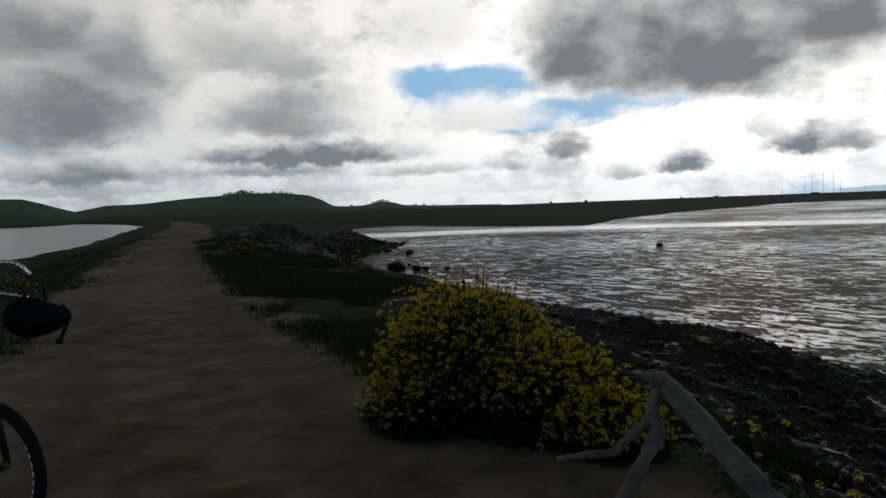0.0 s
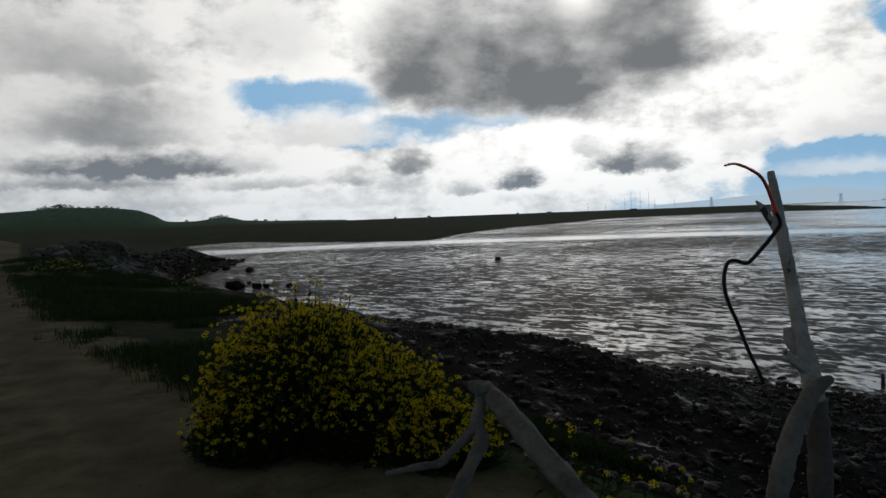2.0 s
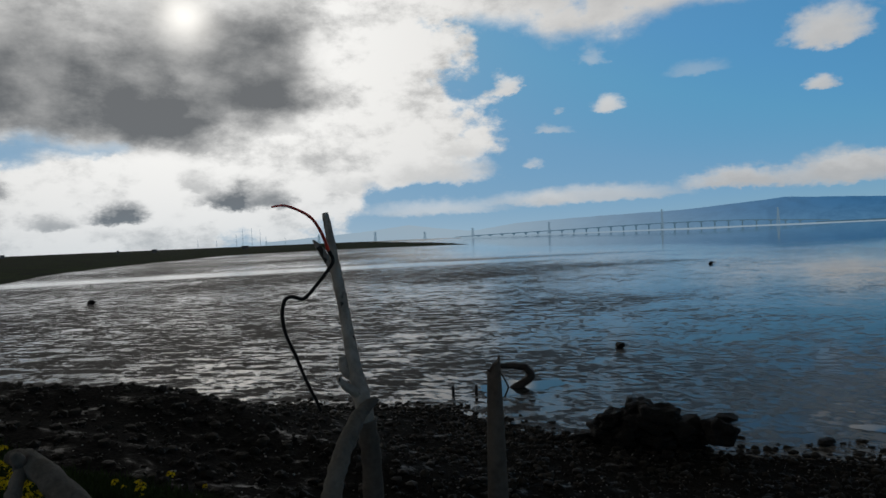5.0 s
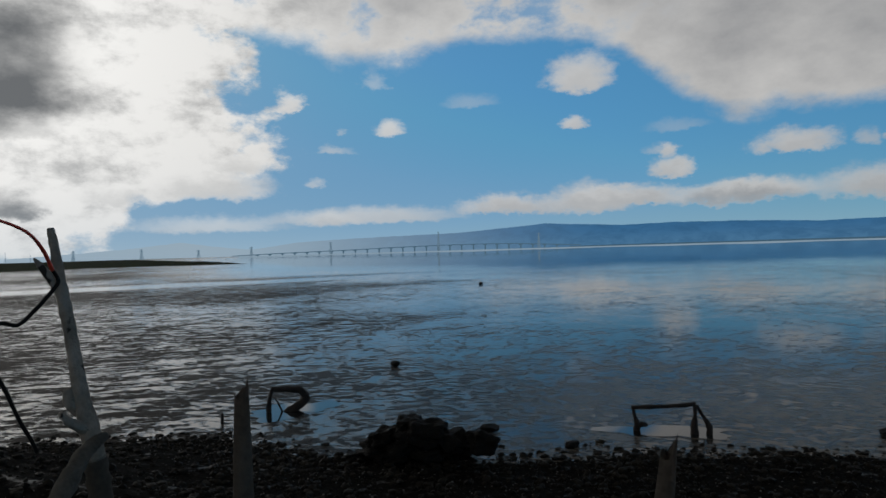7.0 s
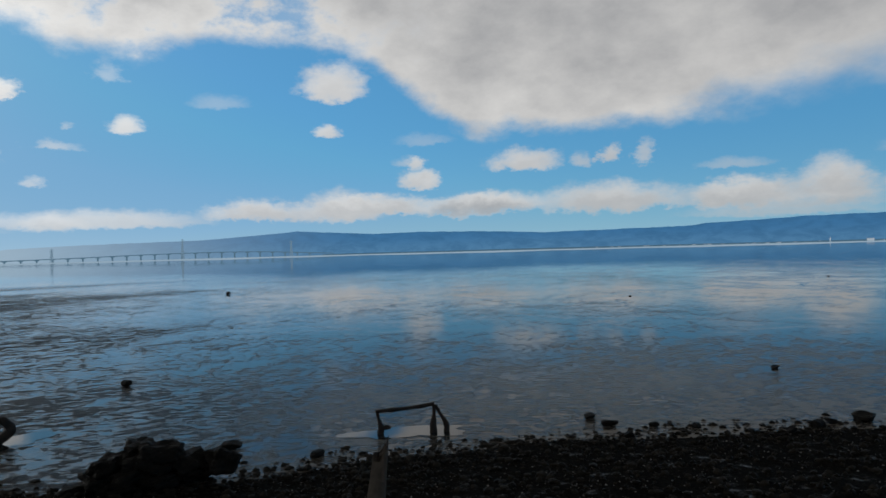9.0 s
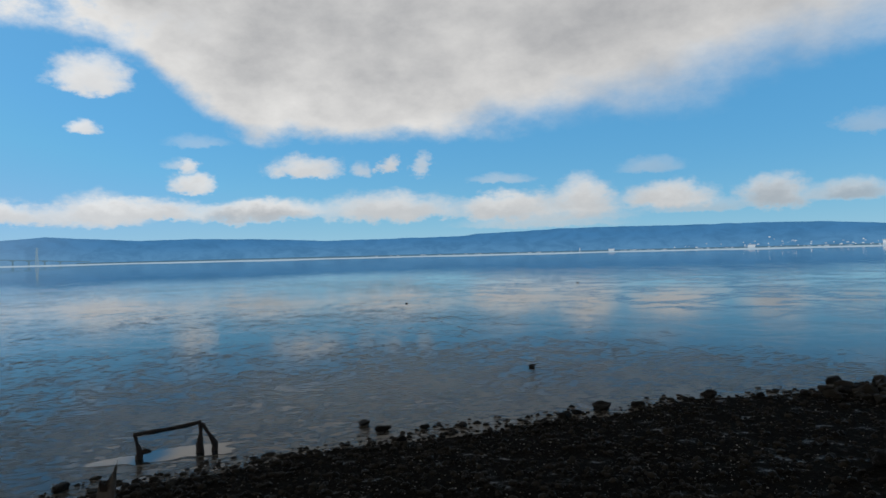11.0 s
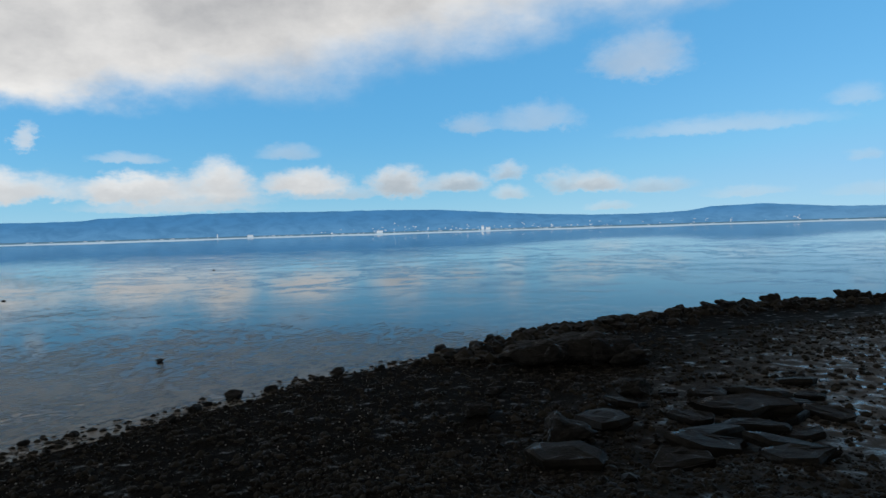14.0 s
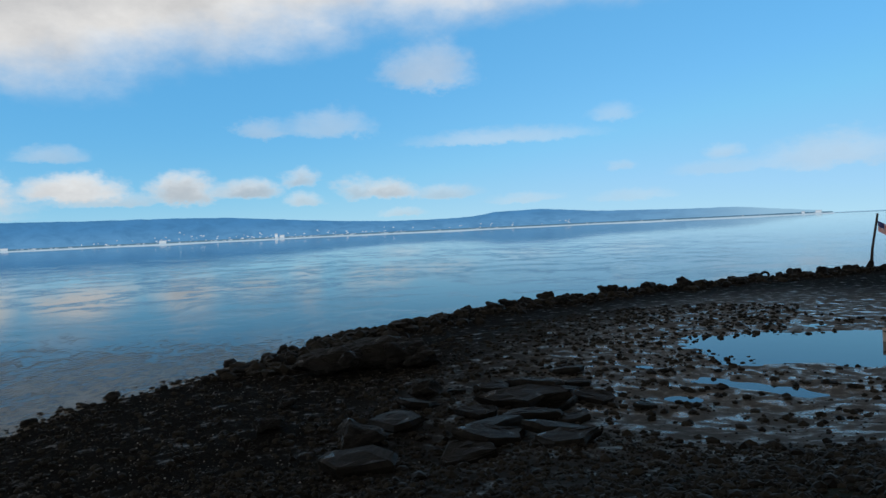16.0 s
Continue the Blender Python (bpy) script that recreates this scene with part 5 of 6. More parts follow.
deck_line = [(-45.5, -0.02), (-49, 0.09), (-52.1, 0.15), (-55.8, 0.23), (-58.6, 0.32), (-62.4, 0.39), (-65.7, 0.40), (-68, 0.37), (-70.8, 0.25), (-74.6, 0.05)]
deck_at = lambda a: float(np.interp(-a, [-p[0] for p in deck_line], [p[1] for p in deck_line]))
bridge = base("bridge", *aim(-60, 0, 3600).xy, MUD_Z, "long low concrete road bridge across the bay", "bridge")
stations = np.arange(-45.5, -74.7, -0.98)
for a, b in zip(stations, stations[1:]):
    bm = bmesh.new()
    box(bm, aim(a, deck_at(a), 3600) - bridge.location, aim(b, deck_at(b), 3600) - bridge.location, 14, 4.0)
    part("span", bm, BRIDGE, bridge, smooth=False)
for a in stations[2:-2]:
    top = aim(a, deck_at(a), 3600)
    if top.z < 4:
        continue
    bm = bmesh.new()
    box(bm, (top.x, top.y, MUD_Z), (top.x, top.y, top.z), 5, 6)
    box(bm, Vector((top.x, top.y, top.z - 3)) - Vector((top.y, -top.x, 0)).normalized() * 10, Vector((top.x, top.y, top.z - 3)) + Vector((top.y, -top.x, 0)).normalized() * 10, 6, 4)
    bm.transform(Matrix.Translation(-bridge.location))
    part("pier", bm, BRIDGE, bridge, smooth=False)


def pylon(az, el, reach, half, label="steel lattice power pylon standing in the bay"):
    """A tapering lattice tower with three pairs of arms."""
    top = aim(az, el, reach)
    h = top.z - MUD_Z
    ob = base("power_pylon", top.x, top.y, MUD_Z, label, "pylon", "pylons across the bay")
    bm = bmesh.new()
    w = half * 0.28
    for sx in (-1, 1):
        for sy in (-1, 1):
            box(bm, (sx * half, sy * half, 0), (sx * w * 0.4, sy * w * 0.4, h), w, w)
    for i in range(6):
        t, u = i / 6, (i + 1) / 6
        r, q = half * (1 - t * 0.88), half * (1 - u * 0.88)
        for s in (-1, 1):
            box(bm, (-r * s, -r, h * t), (q * s, -q, h * u), w * 0.6, w * 0.6)
            box(bm, (-r, -r * s, h * t), (-q, q * s, h * u), w * 0.6, w * 0.6)
    part("tower", bm, PYLON, ob, smooth=False)
    side = Vector((top.y, -top.x, 0)).normalized()
    for t in (0.72, 0.83, 0.94):
        bm = bmesh.new()
        c = Vector((0, 0, h * t))
        box(bm, c - side * half * 1.5, c + side * half * 1.5, w * 0.8, w * 0.8)
        part("arm", bm, PYLON, ob, smooth=False)
    return ob


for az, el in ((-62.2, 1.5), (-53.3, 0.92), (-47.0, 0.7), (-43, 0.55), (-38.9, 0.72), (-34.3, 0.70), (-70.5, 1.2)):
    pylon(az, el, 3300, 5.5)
for az, el in ((-28.3, 1.36), (-29.0, 1.45), (-29.65, 1.33), (-27.8, 0.95), (-24.9, 0.75), (-30.1, 0.75), (-26.3, 0.5), (-31.6, 0.55)):
    mast = base("radio_mast", *aim(az, 0, 2400).xy, -1.8, "thin steel radio mast on the marsh", "mast", "masts on the marsh")
    bm = bmesh.new()
    tube(bm, [(0, 0, 0), (0, 0, aim(az, el, 2400).z + 1.8)], [0.7, 0.35], 5)
    part("shaft", bm, PYLON, mast)
    bm = bmesh.new()
    box(bm, (-3, 0, 20 * el), (3, 0, 20 * el), 1.0, 1.0)
    part("crossbar", bm, PYLON, mast, smooth=False)

HUT = plain("hut_wall", (0.10, 0.10, 0.10), 0.9)


def house(name, x, y, z, w, d, h, wall_mat, roof_mat, label, category, group, turn=0.0):
    ob = base(name, x, y, z, label, category, group)
    ob.rotation_euler.z = turn
    bm = bmesh.new()
    box(bm, (-w / 2, 0, h / 2), (w / 2, 0, h / 2), d, h)
    part("wall", bm, wall_mat, ob, smooth=False)
    bm = bmesh.new()
    e = 0.06 * w
    v = [bm.verts.new(p) for p in ((-w / 2 - e, -d / 2 - e, h), (w / 2 + e, -d / 2 - e, h), (w / 2 + e, d / 2 + e, h), (-w / 2 - e, d / 2 + e, h), (-w / 2 - e, 0, h * 1.35), (w / 2 + e, 0, h * 1.35))]
    for f in ((0, 1, 5, 4), (2, 3, 4, 5), (1, 2, 5), (3, 0, 4), (3, 2, 1, 0)):
        bm.faces.new([v[i] for i in f])
    part("roof", bm, roof_mat, ob, smooth=False)
    return ob


for az, w in ((-9.05, 3), (-11.85, 4), (-21.75, 5), (-28.45, 8), (-19.2, 2.5)):
    p = aim(az, 0, 900)
    house("hut", p.x, p.y, ground_at(p.x, p.y) - 0.3, w, 3, 3.2, HUT, HUT, "small dark hut far out on the marsh", "hut", "huts on the marsh", radians(az))
rng = random.Random(91)
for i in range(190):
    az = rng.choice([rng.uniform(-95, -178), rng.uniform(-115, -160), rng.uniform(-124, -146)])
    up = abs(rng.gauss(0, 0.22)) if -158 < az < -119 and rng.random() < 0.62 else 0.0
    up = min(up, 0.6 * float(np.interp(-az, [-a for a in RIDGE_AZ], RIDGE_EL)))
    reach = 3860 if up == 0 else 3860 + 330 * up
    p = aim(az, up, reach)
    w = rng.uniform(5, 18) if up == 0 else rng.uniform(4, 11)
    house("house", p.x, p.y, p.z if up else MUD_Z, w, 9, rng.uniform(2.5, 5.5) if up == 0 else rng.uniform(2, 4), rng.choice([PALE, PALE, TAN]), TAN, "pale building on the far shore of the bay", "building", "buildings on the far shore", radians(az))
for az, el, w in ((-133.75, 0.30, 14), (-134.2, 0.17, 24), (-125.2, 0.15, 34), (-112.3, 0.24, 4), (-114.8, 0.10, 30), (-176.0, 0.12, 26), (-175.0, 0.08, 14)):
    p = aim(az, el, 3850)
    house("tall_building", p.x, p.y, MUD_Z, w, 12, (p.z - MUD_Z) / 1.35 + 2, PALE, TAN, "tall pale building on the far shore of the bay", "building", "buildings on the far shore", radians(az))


# ---- trees on the hills ----
def tree(x, y, z, h, seed, label="dark tree on the crest of a green hill", wide=0.45):
    """Trunk with limbs and an uneven crown of leaf clumps."""
    rng = random.Random(seed)
    ob = base("tree", x, y, z, label, "tree", "trees on the hills")
    bm = bmesh.new()
    tube(bm, [(0, 0, 0), (0.02 * h, 0, h * 0.35), (0, 0.02 * h, h * 0.7)], [0.05 * h, 0.035 * h, 0.015 * h], 6)
    for _ in range(4):
        a = rng.uniform(0, 6.283)
        tube(bm, [(0, 0, h * 0.4), (math.cos(a) * wide * h * 0.6, math.sin(a) * wide * h * 0.6, h * rng.uniform(0.6, 0.8))], [0.02 * h, 0.008 * h], 5)
    part("trunk", bm, BARK, ob)
    verts, faces = [], []
    for _ in range(26):
        u, a, r = rng.uniform(-0.6, 1), rng.uniform(0, 6.283), rng.uniform(0.3, 1) ** 0.5
        s = math.sqrt(max(0, 1 - u * u))
        c = Vector((s * math.cos(a) * wide * h * r, s * math.sin(a) * wide * h * r, h * 0.66 + u * h * 0.32 * r))
        for _ in range(14):
            p = c + Vector((rng.gauss(0, 1), rng.gauss(0, 1), rng.gauss(0, 0.7))) * h * 0.07
            d = Vector((rng.gauss(0, 1), rng.gauss(0, 1), rng.gauss(0, 1))).normalized() * h * 0.05
            e = d.orthogonal().normalized() * h * 0.04
            k = len(verts)
            verts += [p - d, p + e, p + d, p - e]
            faces += [(k, k + 1, k + 2, k + 3)]
    raw("crown", verts, faces, TREE_LEAF, ob)
    return ob


rng = random.Random(101)
for az, h in ((17.3, 4), (16.9, 6), (16.5, 5), (16.1, 7), (15.8, 6), (15.3, 5), (14.8, 3), (14.2, 3), (13.6, 4), (13.0, 4), (12.6, 3), (12.2, 3)):
    p = aim(az, 0, 1150)
    tree(p.x, p.y, ground_at(p.x, p.y) - 0.75 * h, h * 1.6, int(az * 10), wide=0.6)
for az, h in ((5.6, 6), (5.2, 7), (4.9, 8), (4.5, 6), (7.4, 5), (8.2, 5), (2.2, 5), (1.4, 5), (0.6, 4)):
    p = aim(az, 0, 1600)
    tree(p.x, p.y, ground_at(p.x, p.y) - 0.75 * h, h * 1.5, int(az * 10) + 500, wide=0.6)

# ---- wreckage, tyre, flag and signs on the shore ----
def bars(name, ob, lines, seed, material=RUST):
    for i, (pname, pts, r) in enumerate(lines):
        bm = bmesh.new()
        line = curved(local(ob, *pts), 4)
        tube(bm, line, spread(r, len(line)), 8, 0.16, seed + i)
        part(pname, bm, material, ob)


wreck = base("wrecked_frame", 15.3, 13.2, MUD_Z, "black bent metal frame half sunk in a puddle", "wreckage", "wreckage on the mud")
bars("wrecked_frame", wreck, [
    ("top_bar", [(14.98, 13.26, -2.07), (15.2, 13.0, -2.08), (15.5, 12.62, -2.13)], [0.07, 0.08, 0.10]),
    ("leg", [(15.0, 13.24, -2.08), (14.96, 13.28, -2.3), (14.93, 13.30, -2.5), (14.93, 13.3, -2.75)], [0.05, 0.05, 0.075, 0.07]),
    ("brace", [(15.05, 13.2, -2.28), (15.12, 13.1, -2.5), (15.2, 13.03, -2.75)], [0.02, 0.025, 0.03]),
    ("curved_bar", [(15.46, 12.66, -2.1), (15.56, 12.54, -2.28), (15.56, 12.54, -2.42), (15.4, 12.75, -2.6), (15.22, 12.98, -2.75)], [0.10, 0.10, 0.12, 0.13, 0.09])], 5)
wreck = base("wrecked_frame", 16.7, 3.0, MUD_Z, "rusted rectangular metal frame standing in a puddle", "wreckage", "wreckage on the mud")
bars("wrecked_frame", wreck, [
    ("top_bar", [(16.63, 3.80, -2.16), (16.7, 3.4, -2.13), (16.78, 2.9, -2.09), (16.86, 2.40, -2.02)], [0.045, 0.05, 0.045, 0.05]),
    ("leg", [(16.64, 3.77, -2.16), (16.64, 3.73, -2.35), (16.65, 3.68, -2.55), (16.65, 3.70, -2.78)], [0.04, 0.04, 0.075, 0.09]),
    ("leg", [(16.86, 2.42, -2.04), (16.85, 2.42, -2.3), (16.84, 2.44, -2.5), (16.84, 2.44, -2.78)], [0.05, 0.04, 0.09, 0.10]),
    ("brace", [(16.87, 2.38, -2.05), (16.9, 2.25, -2.3), (16.92, 2.13, -2.52), (16.92, 2.13, -2.78)], [0.04, 0.035, 0.07, 0.07]),
    ("clump", [(16.65, 3.66, -2.56), (16.67, 3.52, -2.54), (16.68, 3.45, -2.56)], [0.06, 0.06, 0.03])], 15)
for x, y, w, d in ((15.4, 12.9, 1.2, 0.9), (16.85, 3.0, 1.25, 0.6)):
    rngp = random.Random(int(x * 10))
    ang = math.atan2(y, x)
    ring = []
    for k in range(40):
        a = 2 * math.pi * k / 40
        r = 1 + 0.2 * math.sin(2 * a + x) + 0.16 * math.sin(3 * a + 2 * x) + 0.12 * math.sin(5 * a) + 0.08 * math.sin(9 * a + x) + rngp.uniform(-0.07, 0.07)
        px, py = d * r * math.cos(a), w * r * math.sin(a)
        ring.append((x + px * math.cos(ang) - py * math.sin(ang), y + px * math.sin(ang) + py * math.cos(ang), MUD_Z + 0.006))
    tagged(raw("puddle", ring, [tuple(range(40))], WATER), "smooth puddle reflecting the sky on the mud", "puddle", kind="structure")
for x, y in ((13.55, 13.65), (14.0, 13.2)):
    stake = base("stake", x, y, MUD_Z, "short dark wooden stake in the mud", "stake", "stakes in the mud")
    bm = bmesh.new()
    tube(bm, [(0, 0, -0.1), (0.005, 0, 0.15), (0, 0, 0.27)], [0.04, 0.045, 0.035], 8, 0.1, 3)
    part("shaft", bm, RUST, stake)

# water lying in the hollows of the basin
tagged(raw("tide_pool", [(2.6 + 7.2 * math.cos(a), -25.5 + 13.5 * math.sin(a), MUD_Z + 0.025) for a in (2 * math.pi * k / 64 for k in range(64))], [tuple(range(64))], WATER),
       "still tide pools reflecting blue sky in the muddy basin", "water", kind="structure")

tyre = base("tyre", 7.2, -52.0, MUD_Z, "old black car tyre lying on the mud", "tyre")
bm = bmesh.new()
for i in range(28):
    a0, a1 = 2 * math.pi * i / 28, 2 * math.pi * (i + 1) / 28
    q = []
    for a in (a0, a1):
        q.append([bm.verts.new(((0.235 + 0.085 * math.cos(t)) * math.cos(a), (0.235 + 0.085 * math.cos(t)) * math.sin(a), 0.09 * math.sin(t))) for t in (2 * math.pi * k / 10 for k in range(10))])
    for k in range(10):
        bm.faces.new((q[0][k], q[1][k], q[1][(k + 1) % 10], q[0][(k + 1) % 10]))
bmesh.ops.remove_doubles(bm, verts=bm.verts, dist=0.001)
bm.transform(pose(0, 0, 0.2, 55, 0, -170))
part("carcass", bm, RUBBER, tyre)

flagpole = base("flagpole", 0.95, -58.3, MUD_Z, "dark timber flagpole with a striped flag", "flagpole")
bm = bmesh.new()
tube(bm, [(0.12, 0, 0), (0.02, 0, 1.5), (-0.34, 0, 3.9), (-0.36, 0, 4.07)], [0.14, 0.09, 0.08, 0.07], 8, 0.05, 1)
part("pole", bm, RUST, flagpole)
bm = bmesh.new()
tube(bm, [(0.25, 0.1, 0), (0.1, 0, 0.7)], [0.3, 0.15], 7, 0.3, 5)
part("footing", bm, ROCK, flagpole)
FLAG_RED, FLAG_WHITE, FLAG_BLUE = plain("flag_red", (0.45, 0.04, 0.05), 0.8), plain("flag_white", (0.6, 0.6, 0.6), 0.8), plain("flag_blue", (0.03, 0.04, 0.15), 0.8)
flag = new("flag")
flag.parent = flagpole


def cloth(u, v):
    """Place on the hanging flag: u along it, v down it."""
    return (-0.36 - u * 0.95, 0.10 * math.sin(u * 7 + v), 3.55 - v * 0.75 - u * 0.55 - 0.12 * u * u)


def strip(name, u0, u1, v0, v1, mat, off):
    bm = bmesh.new()
    rows = [[bm.verts.new(Vector(cloth(u0 + (u1 - u0) * i / 10, v)) + Vector((0, off, 0))) for i in range(11)] for v in (v0, v1)]
    for i in range(10):
        bm.faces.new((rows[0][i], rows[0][i + 1], rows[1][i + 1], rows[1][i]))
    return part(name, bm, mat, flag)


for i in range(13):
    strip("stripe", 0.0, 1.0, i / 13, (i + 1) / 13, FLAG_RED if i % 2 == 0 else FLAG_WHITE, 0.0)
strip("canton", 0.0, 0.4, 0.0, 7 / 13, FLAG_BLUE, 0.006)

board = base("painted_board", -0.15, -26.9, MUD_Z, "weathered painted board standing in the mud", "board")
bm = bmesh.new()
box(bm, (0.5, 0, 0.22), (-0.5, 0, 0.22), 0.04, 0.5)
part("panel", bm, plain("board_paint", (0.35, 0.30, 0.28), 0.8), board, smooth=False)
for i, x in enumerate((0.42, 0.28, 0.1, -0.1, -0.3)):
    bm = bmesh.new()
    box(bm, (x - 0.05, 0.024, 0.32), (x + 0.05, 0.024, 0.38), 0.006, 0.05)
    part("painted_mark", bm, FLAG_RED if i % 2 else BLACK, board, smooth=False)

# ---- the bicycle at the side of the track ----
bike = base("bicycle", -2.40, 3.99, 0.0, "bicycle with high chrome handlebars standing on the dirt track", "bicycle")
bike.rotation_euler.z = math.atan2(-0.16, 0.99)  # its front points along local +x


def ring_of(bm, r, t, around=36, sides=8, squash=1.0):
    verts = []
    for i in range(around):
        a = 2 * math.pi * i / around
        verts.append([bm.verts.new(((r + t * math.cos(b)) * math.cos(a), t * squash * math.sin(b), (r + t * math.cos(b)) * math.sin(a))) for b in (2 * math.pi * k / sides for k in range(sides))])
    for i in range(around):
        for k in range(sides):
            bm.faces.new((verts[i][k], verts[(i + 1) % around][k], verts[(i + 1) % around][(k + 1) % sides], verts[i][(k + 1) % sides]))


def wheel(x, turn):
    w = new("wheel")
    w.parent = bike
    w.matrix_basis = pose(x, 0, 0.36, 0, 0, turn)
    bm = bmesh.new()
    ring_of(bm, 0.33, 0.03)
    part("tyre", bm, RUBBER, w)
    bm = bmesh.new()
    ring_of(bm, 0.293, 0.014, squash=0.8)
    part("rim", bm, BLACK, w)
    for i in range(7):
        bm = bmesh.new()
        a = -0.5 + i * 0.16
        box(bm, (0.293 * math.cos(a), -0.013, 0.293 * math.sin(a)), (0.293 * math.cos(a + 0.09), -0.013, 0.293 * math.sin(a + 0.09)), 0.004, 0.008)
        part("rim_mark", bm, WHITE, w, smooth=False)
    for i in range(28):
        bm = bmesh.new()
        a = 2 * math.pi * i / 28
        tube(bm, [(0.02 * math.cos(a + 1), 0.02 * (-1) ** i, 0.02 * math.sin(a + 1)), (0.285 * math.cos(a), 0, 0.285 * math.sin(a))], 0.0010, 4)
        part("spoke", bm, SPOKE, w)
    bm = bmesh.new()
    tube(bm, [(0, -0.05, 0), (0, 0.05, 0)], 0.025, 10)
    part("hub", bm, BLACK, w)
    return w


STEER = -14
wheel(0.0, STEER)
wheel(-1.05, 0)
fork = new("fork")
fork.parent = bike
fork.matrix_basis = pose(0, 0, 0.36, 0, 0, STEER)
for s in (-1, 1):
    bm = bmesh.new()
    tube(bm, [(0, 0.055 * s, 0), (-0.05, 0.055 * s, 0.25), (-0.06, 0.055 * s, 0.30)], 0.018, 8)
    part("lower_leg", bm, BLACK, fork)
    bm = bmesh.new()
    tube(bm, [(-0.06, 0.055 * s, 0.30), (-0.09, 0.055 * s, 0.46)], 0.014, 8)
    part("stanchion", bm, CHROME, fork)
bm = bmesh.new()
box(bm, (-0.095, -0.08, 0.47), (-0.095, 0.08, 0.47), 0.05, 0.05)
tube(bm, [(-0.095, 0, 0.45), (-0.15, 0, 0.74)], 0.02, 8)
part("crown", bm, BLACK, fork)
bar = new("handlebar")
bar.parent = bike
bar.matrix_basis = pose(0, 0, 0.36, 0, 0, STEER)
bm = bmesh.new()
tube(bm, curved([(-0.16, -0.03, 0.74), (-0.15, 0, 0.76), (-0.15, 0.04, 0.82), (-0.13, 0.10, 1.02), (-0.10, 0.17, 1.08), (-0.06, 0.24, 1.055), (-0.03, 0.28, 1.0)], 6), 0.014, 10, cap=False)
tube(bm, curved([(-0.15, 0, 0.76), (-0.15, -0.04, 0.82), (-0.13, -0.10, 1.02), (-0.10, -0.17, 1.08), (-0.06, -0.24, 1.055), (-0.03, -0.28, 1.0)], 6), 0.014, 10, cap=False)
part("bar", bm, CHROME, bar)
bm = bmesh.new()
tube(bm, curved([(-0.08, 0.12, 0.92), (-0.02, 0.17, 0.90), (0.02, 0.23, 0.88)], 4), 0.007, 6)
part("brake_lever", bm, CHROME, bar)
for pts in ([(-0.15, 0, 0.95), (-0.45, 0, 0.92), (-0.62, 0, 0.88)], [(-0.13, 0, 0.86), (-0.4, 0, 0.5), (-0.58, 0, 0.30)], [(-0.62, 0, 0.95), (-0.58, 0, 0.30)], [(-0.58, 0, 0.3), (-1.05, 0.05, 0.36)], [(-0.62, 0, 0.85), (-1.05, 0.05, 0.36)]):
    bm = bmesh.new()
    tube(bm, pts, 0.017, 8)
    part("frame_tube", bm, BLACK, bike)
bm = bmesh.new()
bmesh.ops.create_icosphere(bm, subdivisions=3, radius=1.0)
bm.transform(Matrix.Translation((-0.62, 0, 0.98)) @ Matrix.Diagonal((0.13, 0.07, 0.035, 1)))
part("saddle", bm, BLACK, bike)

pouch = base("handlebar_bag", -2.23, 4.15, 0.94, "black soft bag with a strap hanging under the handlebar", "bag")
bm = bmesh.new()
bmesh.ops.create_icosphere(bm, subdivisions=4, radius=1.0)
for v in bm.verts:
    v.co *= 1 + 0.10 * noise.noise(v.co * 2.3 + Vector((3, 1, 0)))
    v.co = Vector((v.co.x * 0.155, v.co.y * 0.10, v.co.z * 0.105 * (1 - 0.25 * v.co.x)))
bm.transform(pose(0, 0, 0.19, 0, 8, 32))
part("body", bm, plain("black_cloth", (0.006, 0.006, 0.006), 0.95, spec=0.04), pouch)
bm = bmesh.new()
tube(bm, curved([(0.10, 0.07, 0.25), (0.135, 0.085, 0.19), (0.105, 0.065, 0.10), (0.085, 0.05, 0.04)], 5), 0.011, 6)
part("strap", bm, BLACK, pouch)
bm = bmesh.new()
box(bm, (0.07, 0.04, 0.05), (0.10, 0.06, 0.05), 0.02, 0.035)
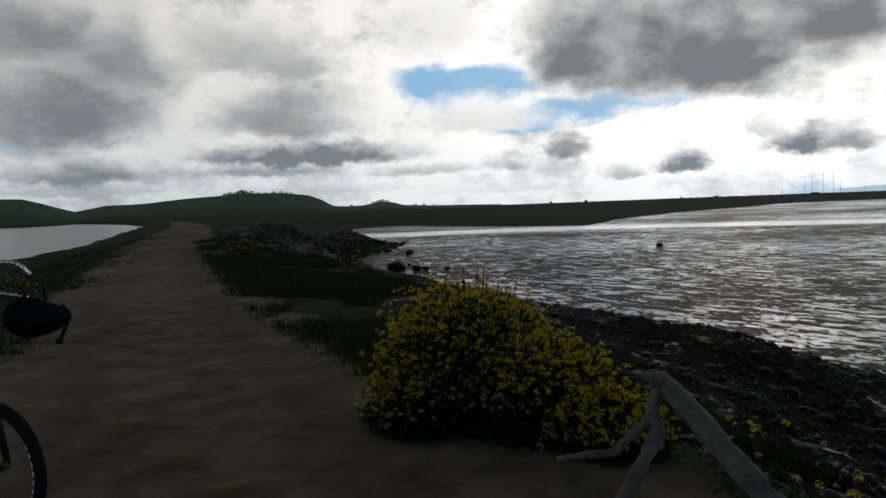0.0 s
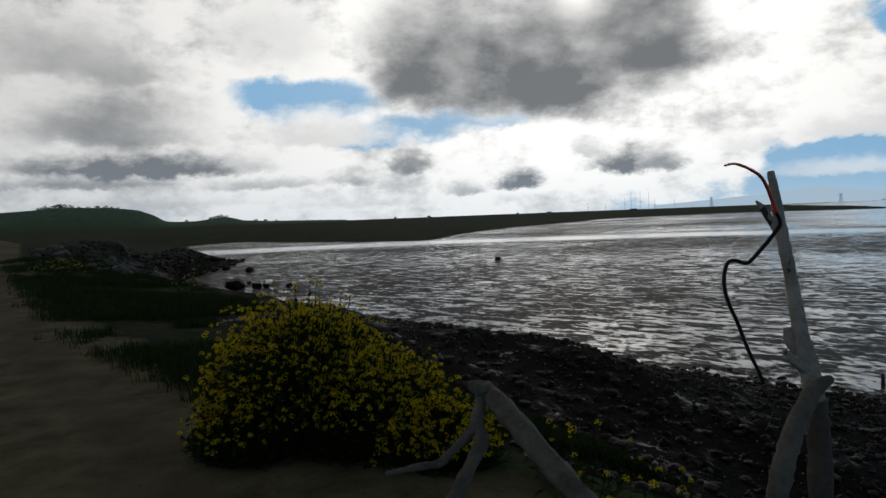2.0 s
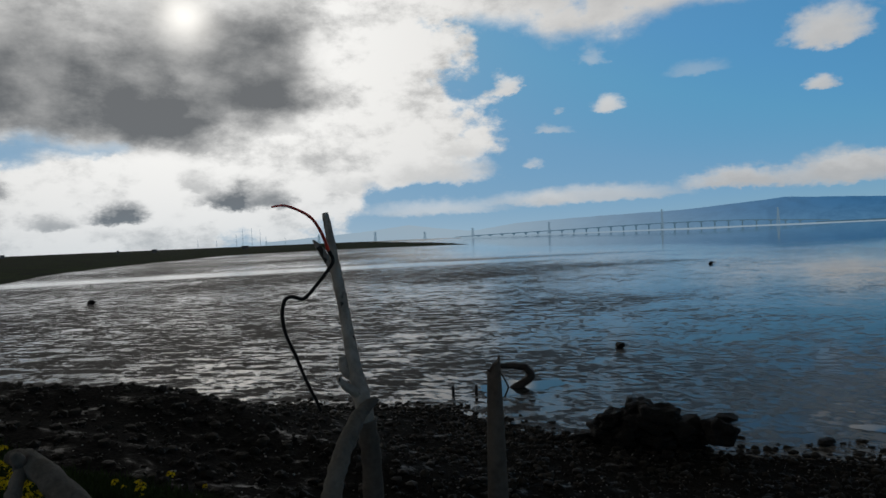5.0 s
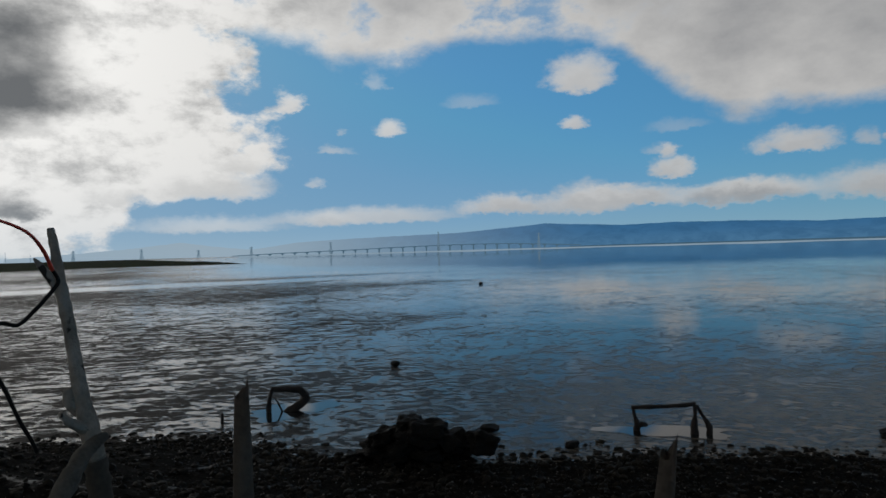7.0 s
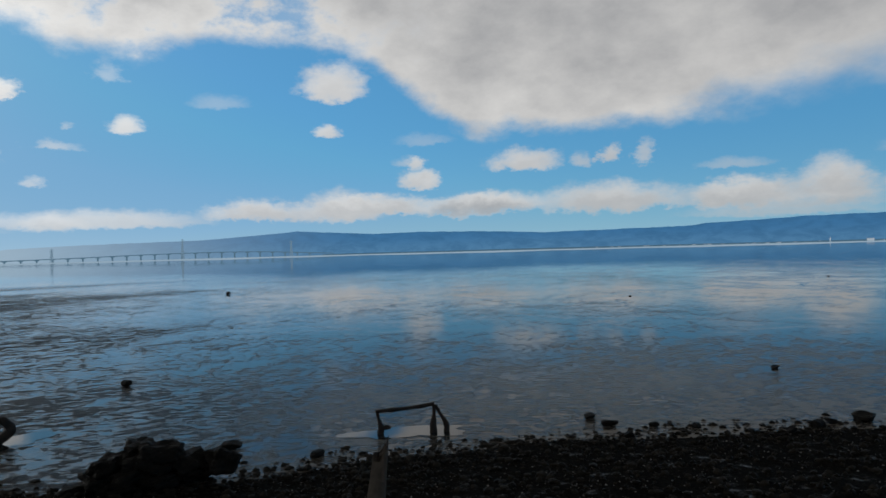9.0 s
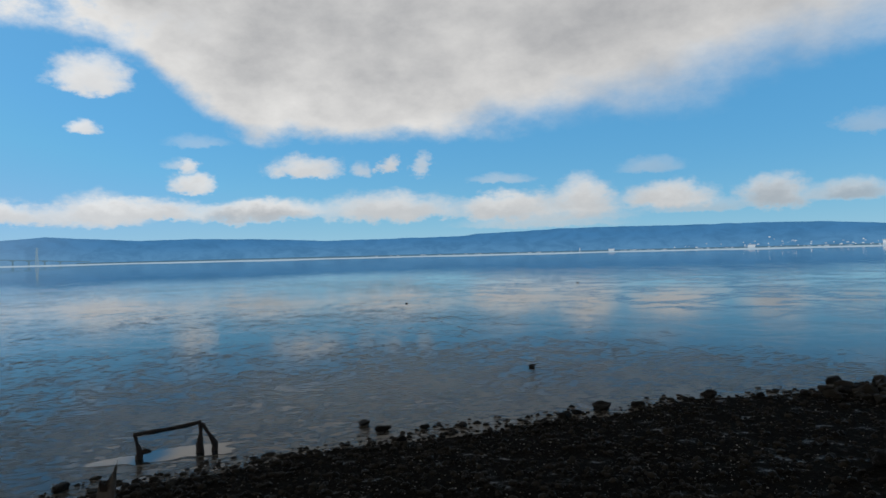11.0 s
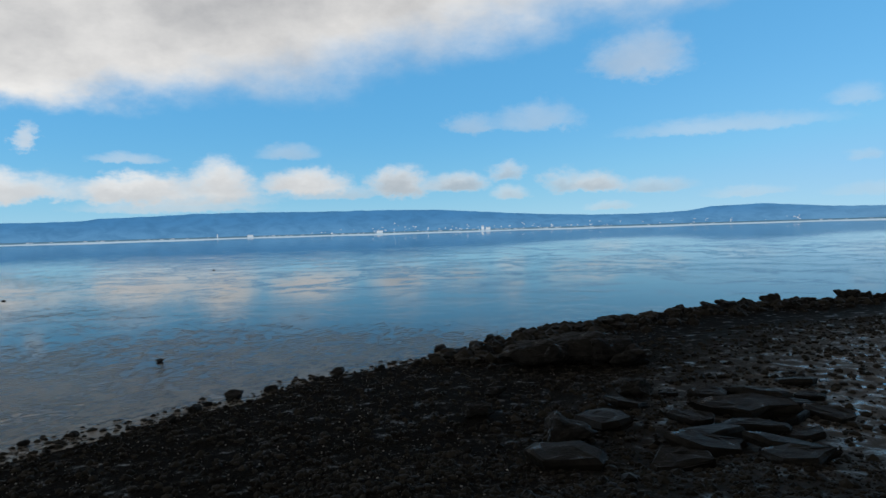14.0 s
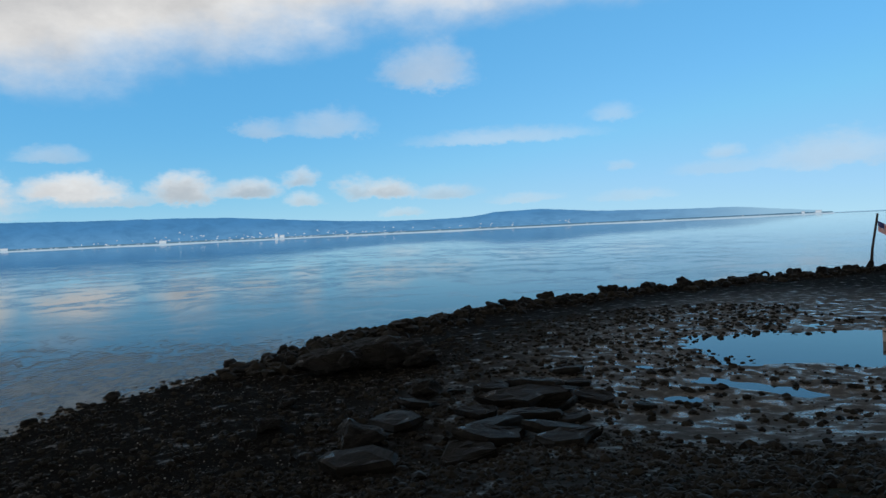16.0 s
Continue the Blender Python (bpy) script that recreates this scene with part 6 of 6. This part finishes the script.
part("buckle", bm, BLACK, pouch, smooth=False)
bm = bmesh.new()
tube(bm, [(-0.06, 0, 0.28), (-0.06, 0.02, 0.40)], 0.009, 6)
tube(bm, [(0.04, 0.03, 0.28), (0.02, 0.04, 0.40)], 0.009, 6)
part("hook", bm, BLACK, pouch)

# ---- grass along the verges ----
def grass(name, count, seed, place, lo, hi, label):
    rng = random.Random(seed)
    spots = np.array([place(rng) for _ in range(count)])
    spots = spots[swell(spots, 0.8, seed) > -0.25]  # bare patches
    z = height(spots)[0]
    verts, faces = [], []
    for (x, y), h in zip(spots, z):
        for _ in range(7):
            a = rng.uniform(0, 6.283)
            p = Vector((x + rng.gauss(0, 0.05), y + rng.gauss(0, 0.05), h - 0.01))
            t = rng.uniform(lo, hi)
            lean = Vector((math.cos(a), math.sin(a), 0)) * t * rng.uniform(0.2, 0.7)
            s = Vector((-math.sin(a), math.cos(a), 0)) * 0.006
            k = len(verts)
            verts += [p - s, p + s, p + lean * 0.4 + Vector((0, 0, t * 0.6)) + s * 0.8, p + lean * 0.4 + Vector((0, 0, t * 0.6)) - s * 0.8, p + lean + Vector((0, 0, t))]
            faces += [(k, k + 1, k + 2, k + 3), (k + 3, k + 2, k + 4)]
    return tagged(raw(name, verts, faces, GRASS), label, "grass", kind="stuff")


def verge(line, inner, outer, lo, hi):
    def place(rng):
        t = rng.random() ** 1.6
        y = lo + (hi - lo) * t
        order = sorted(line, key=lambda p: p[1])
        x = float(np.interp(y, [p[1] for p in order], [p[0] for p in order]))
        return x + (inner + (outer - inner) * rng.random() ** 0.8 + rng.gauss(0, 0.15)) * (1 + 0.02 * y), y
    return place


grass("bank_grass", 26000, 111, verge(BANK, -0.6, 2.8, 6.6, 40), 0.05, 0.20, "green grass on the bank of the levee")
grass("verge_grass", 9000, 112, verge(LEFT, -4.0, 0.6, 9, 60), 0.03, 0.12, "green grass on the verge of the track")
grass("foreground_grass", 200, 113, verge(BANK, 0.2, 1.4, 0.5, 3), 0.03, 0.08, "short grass at the top of the bank")
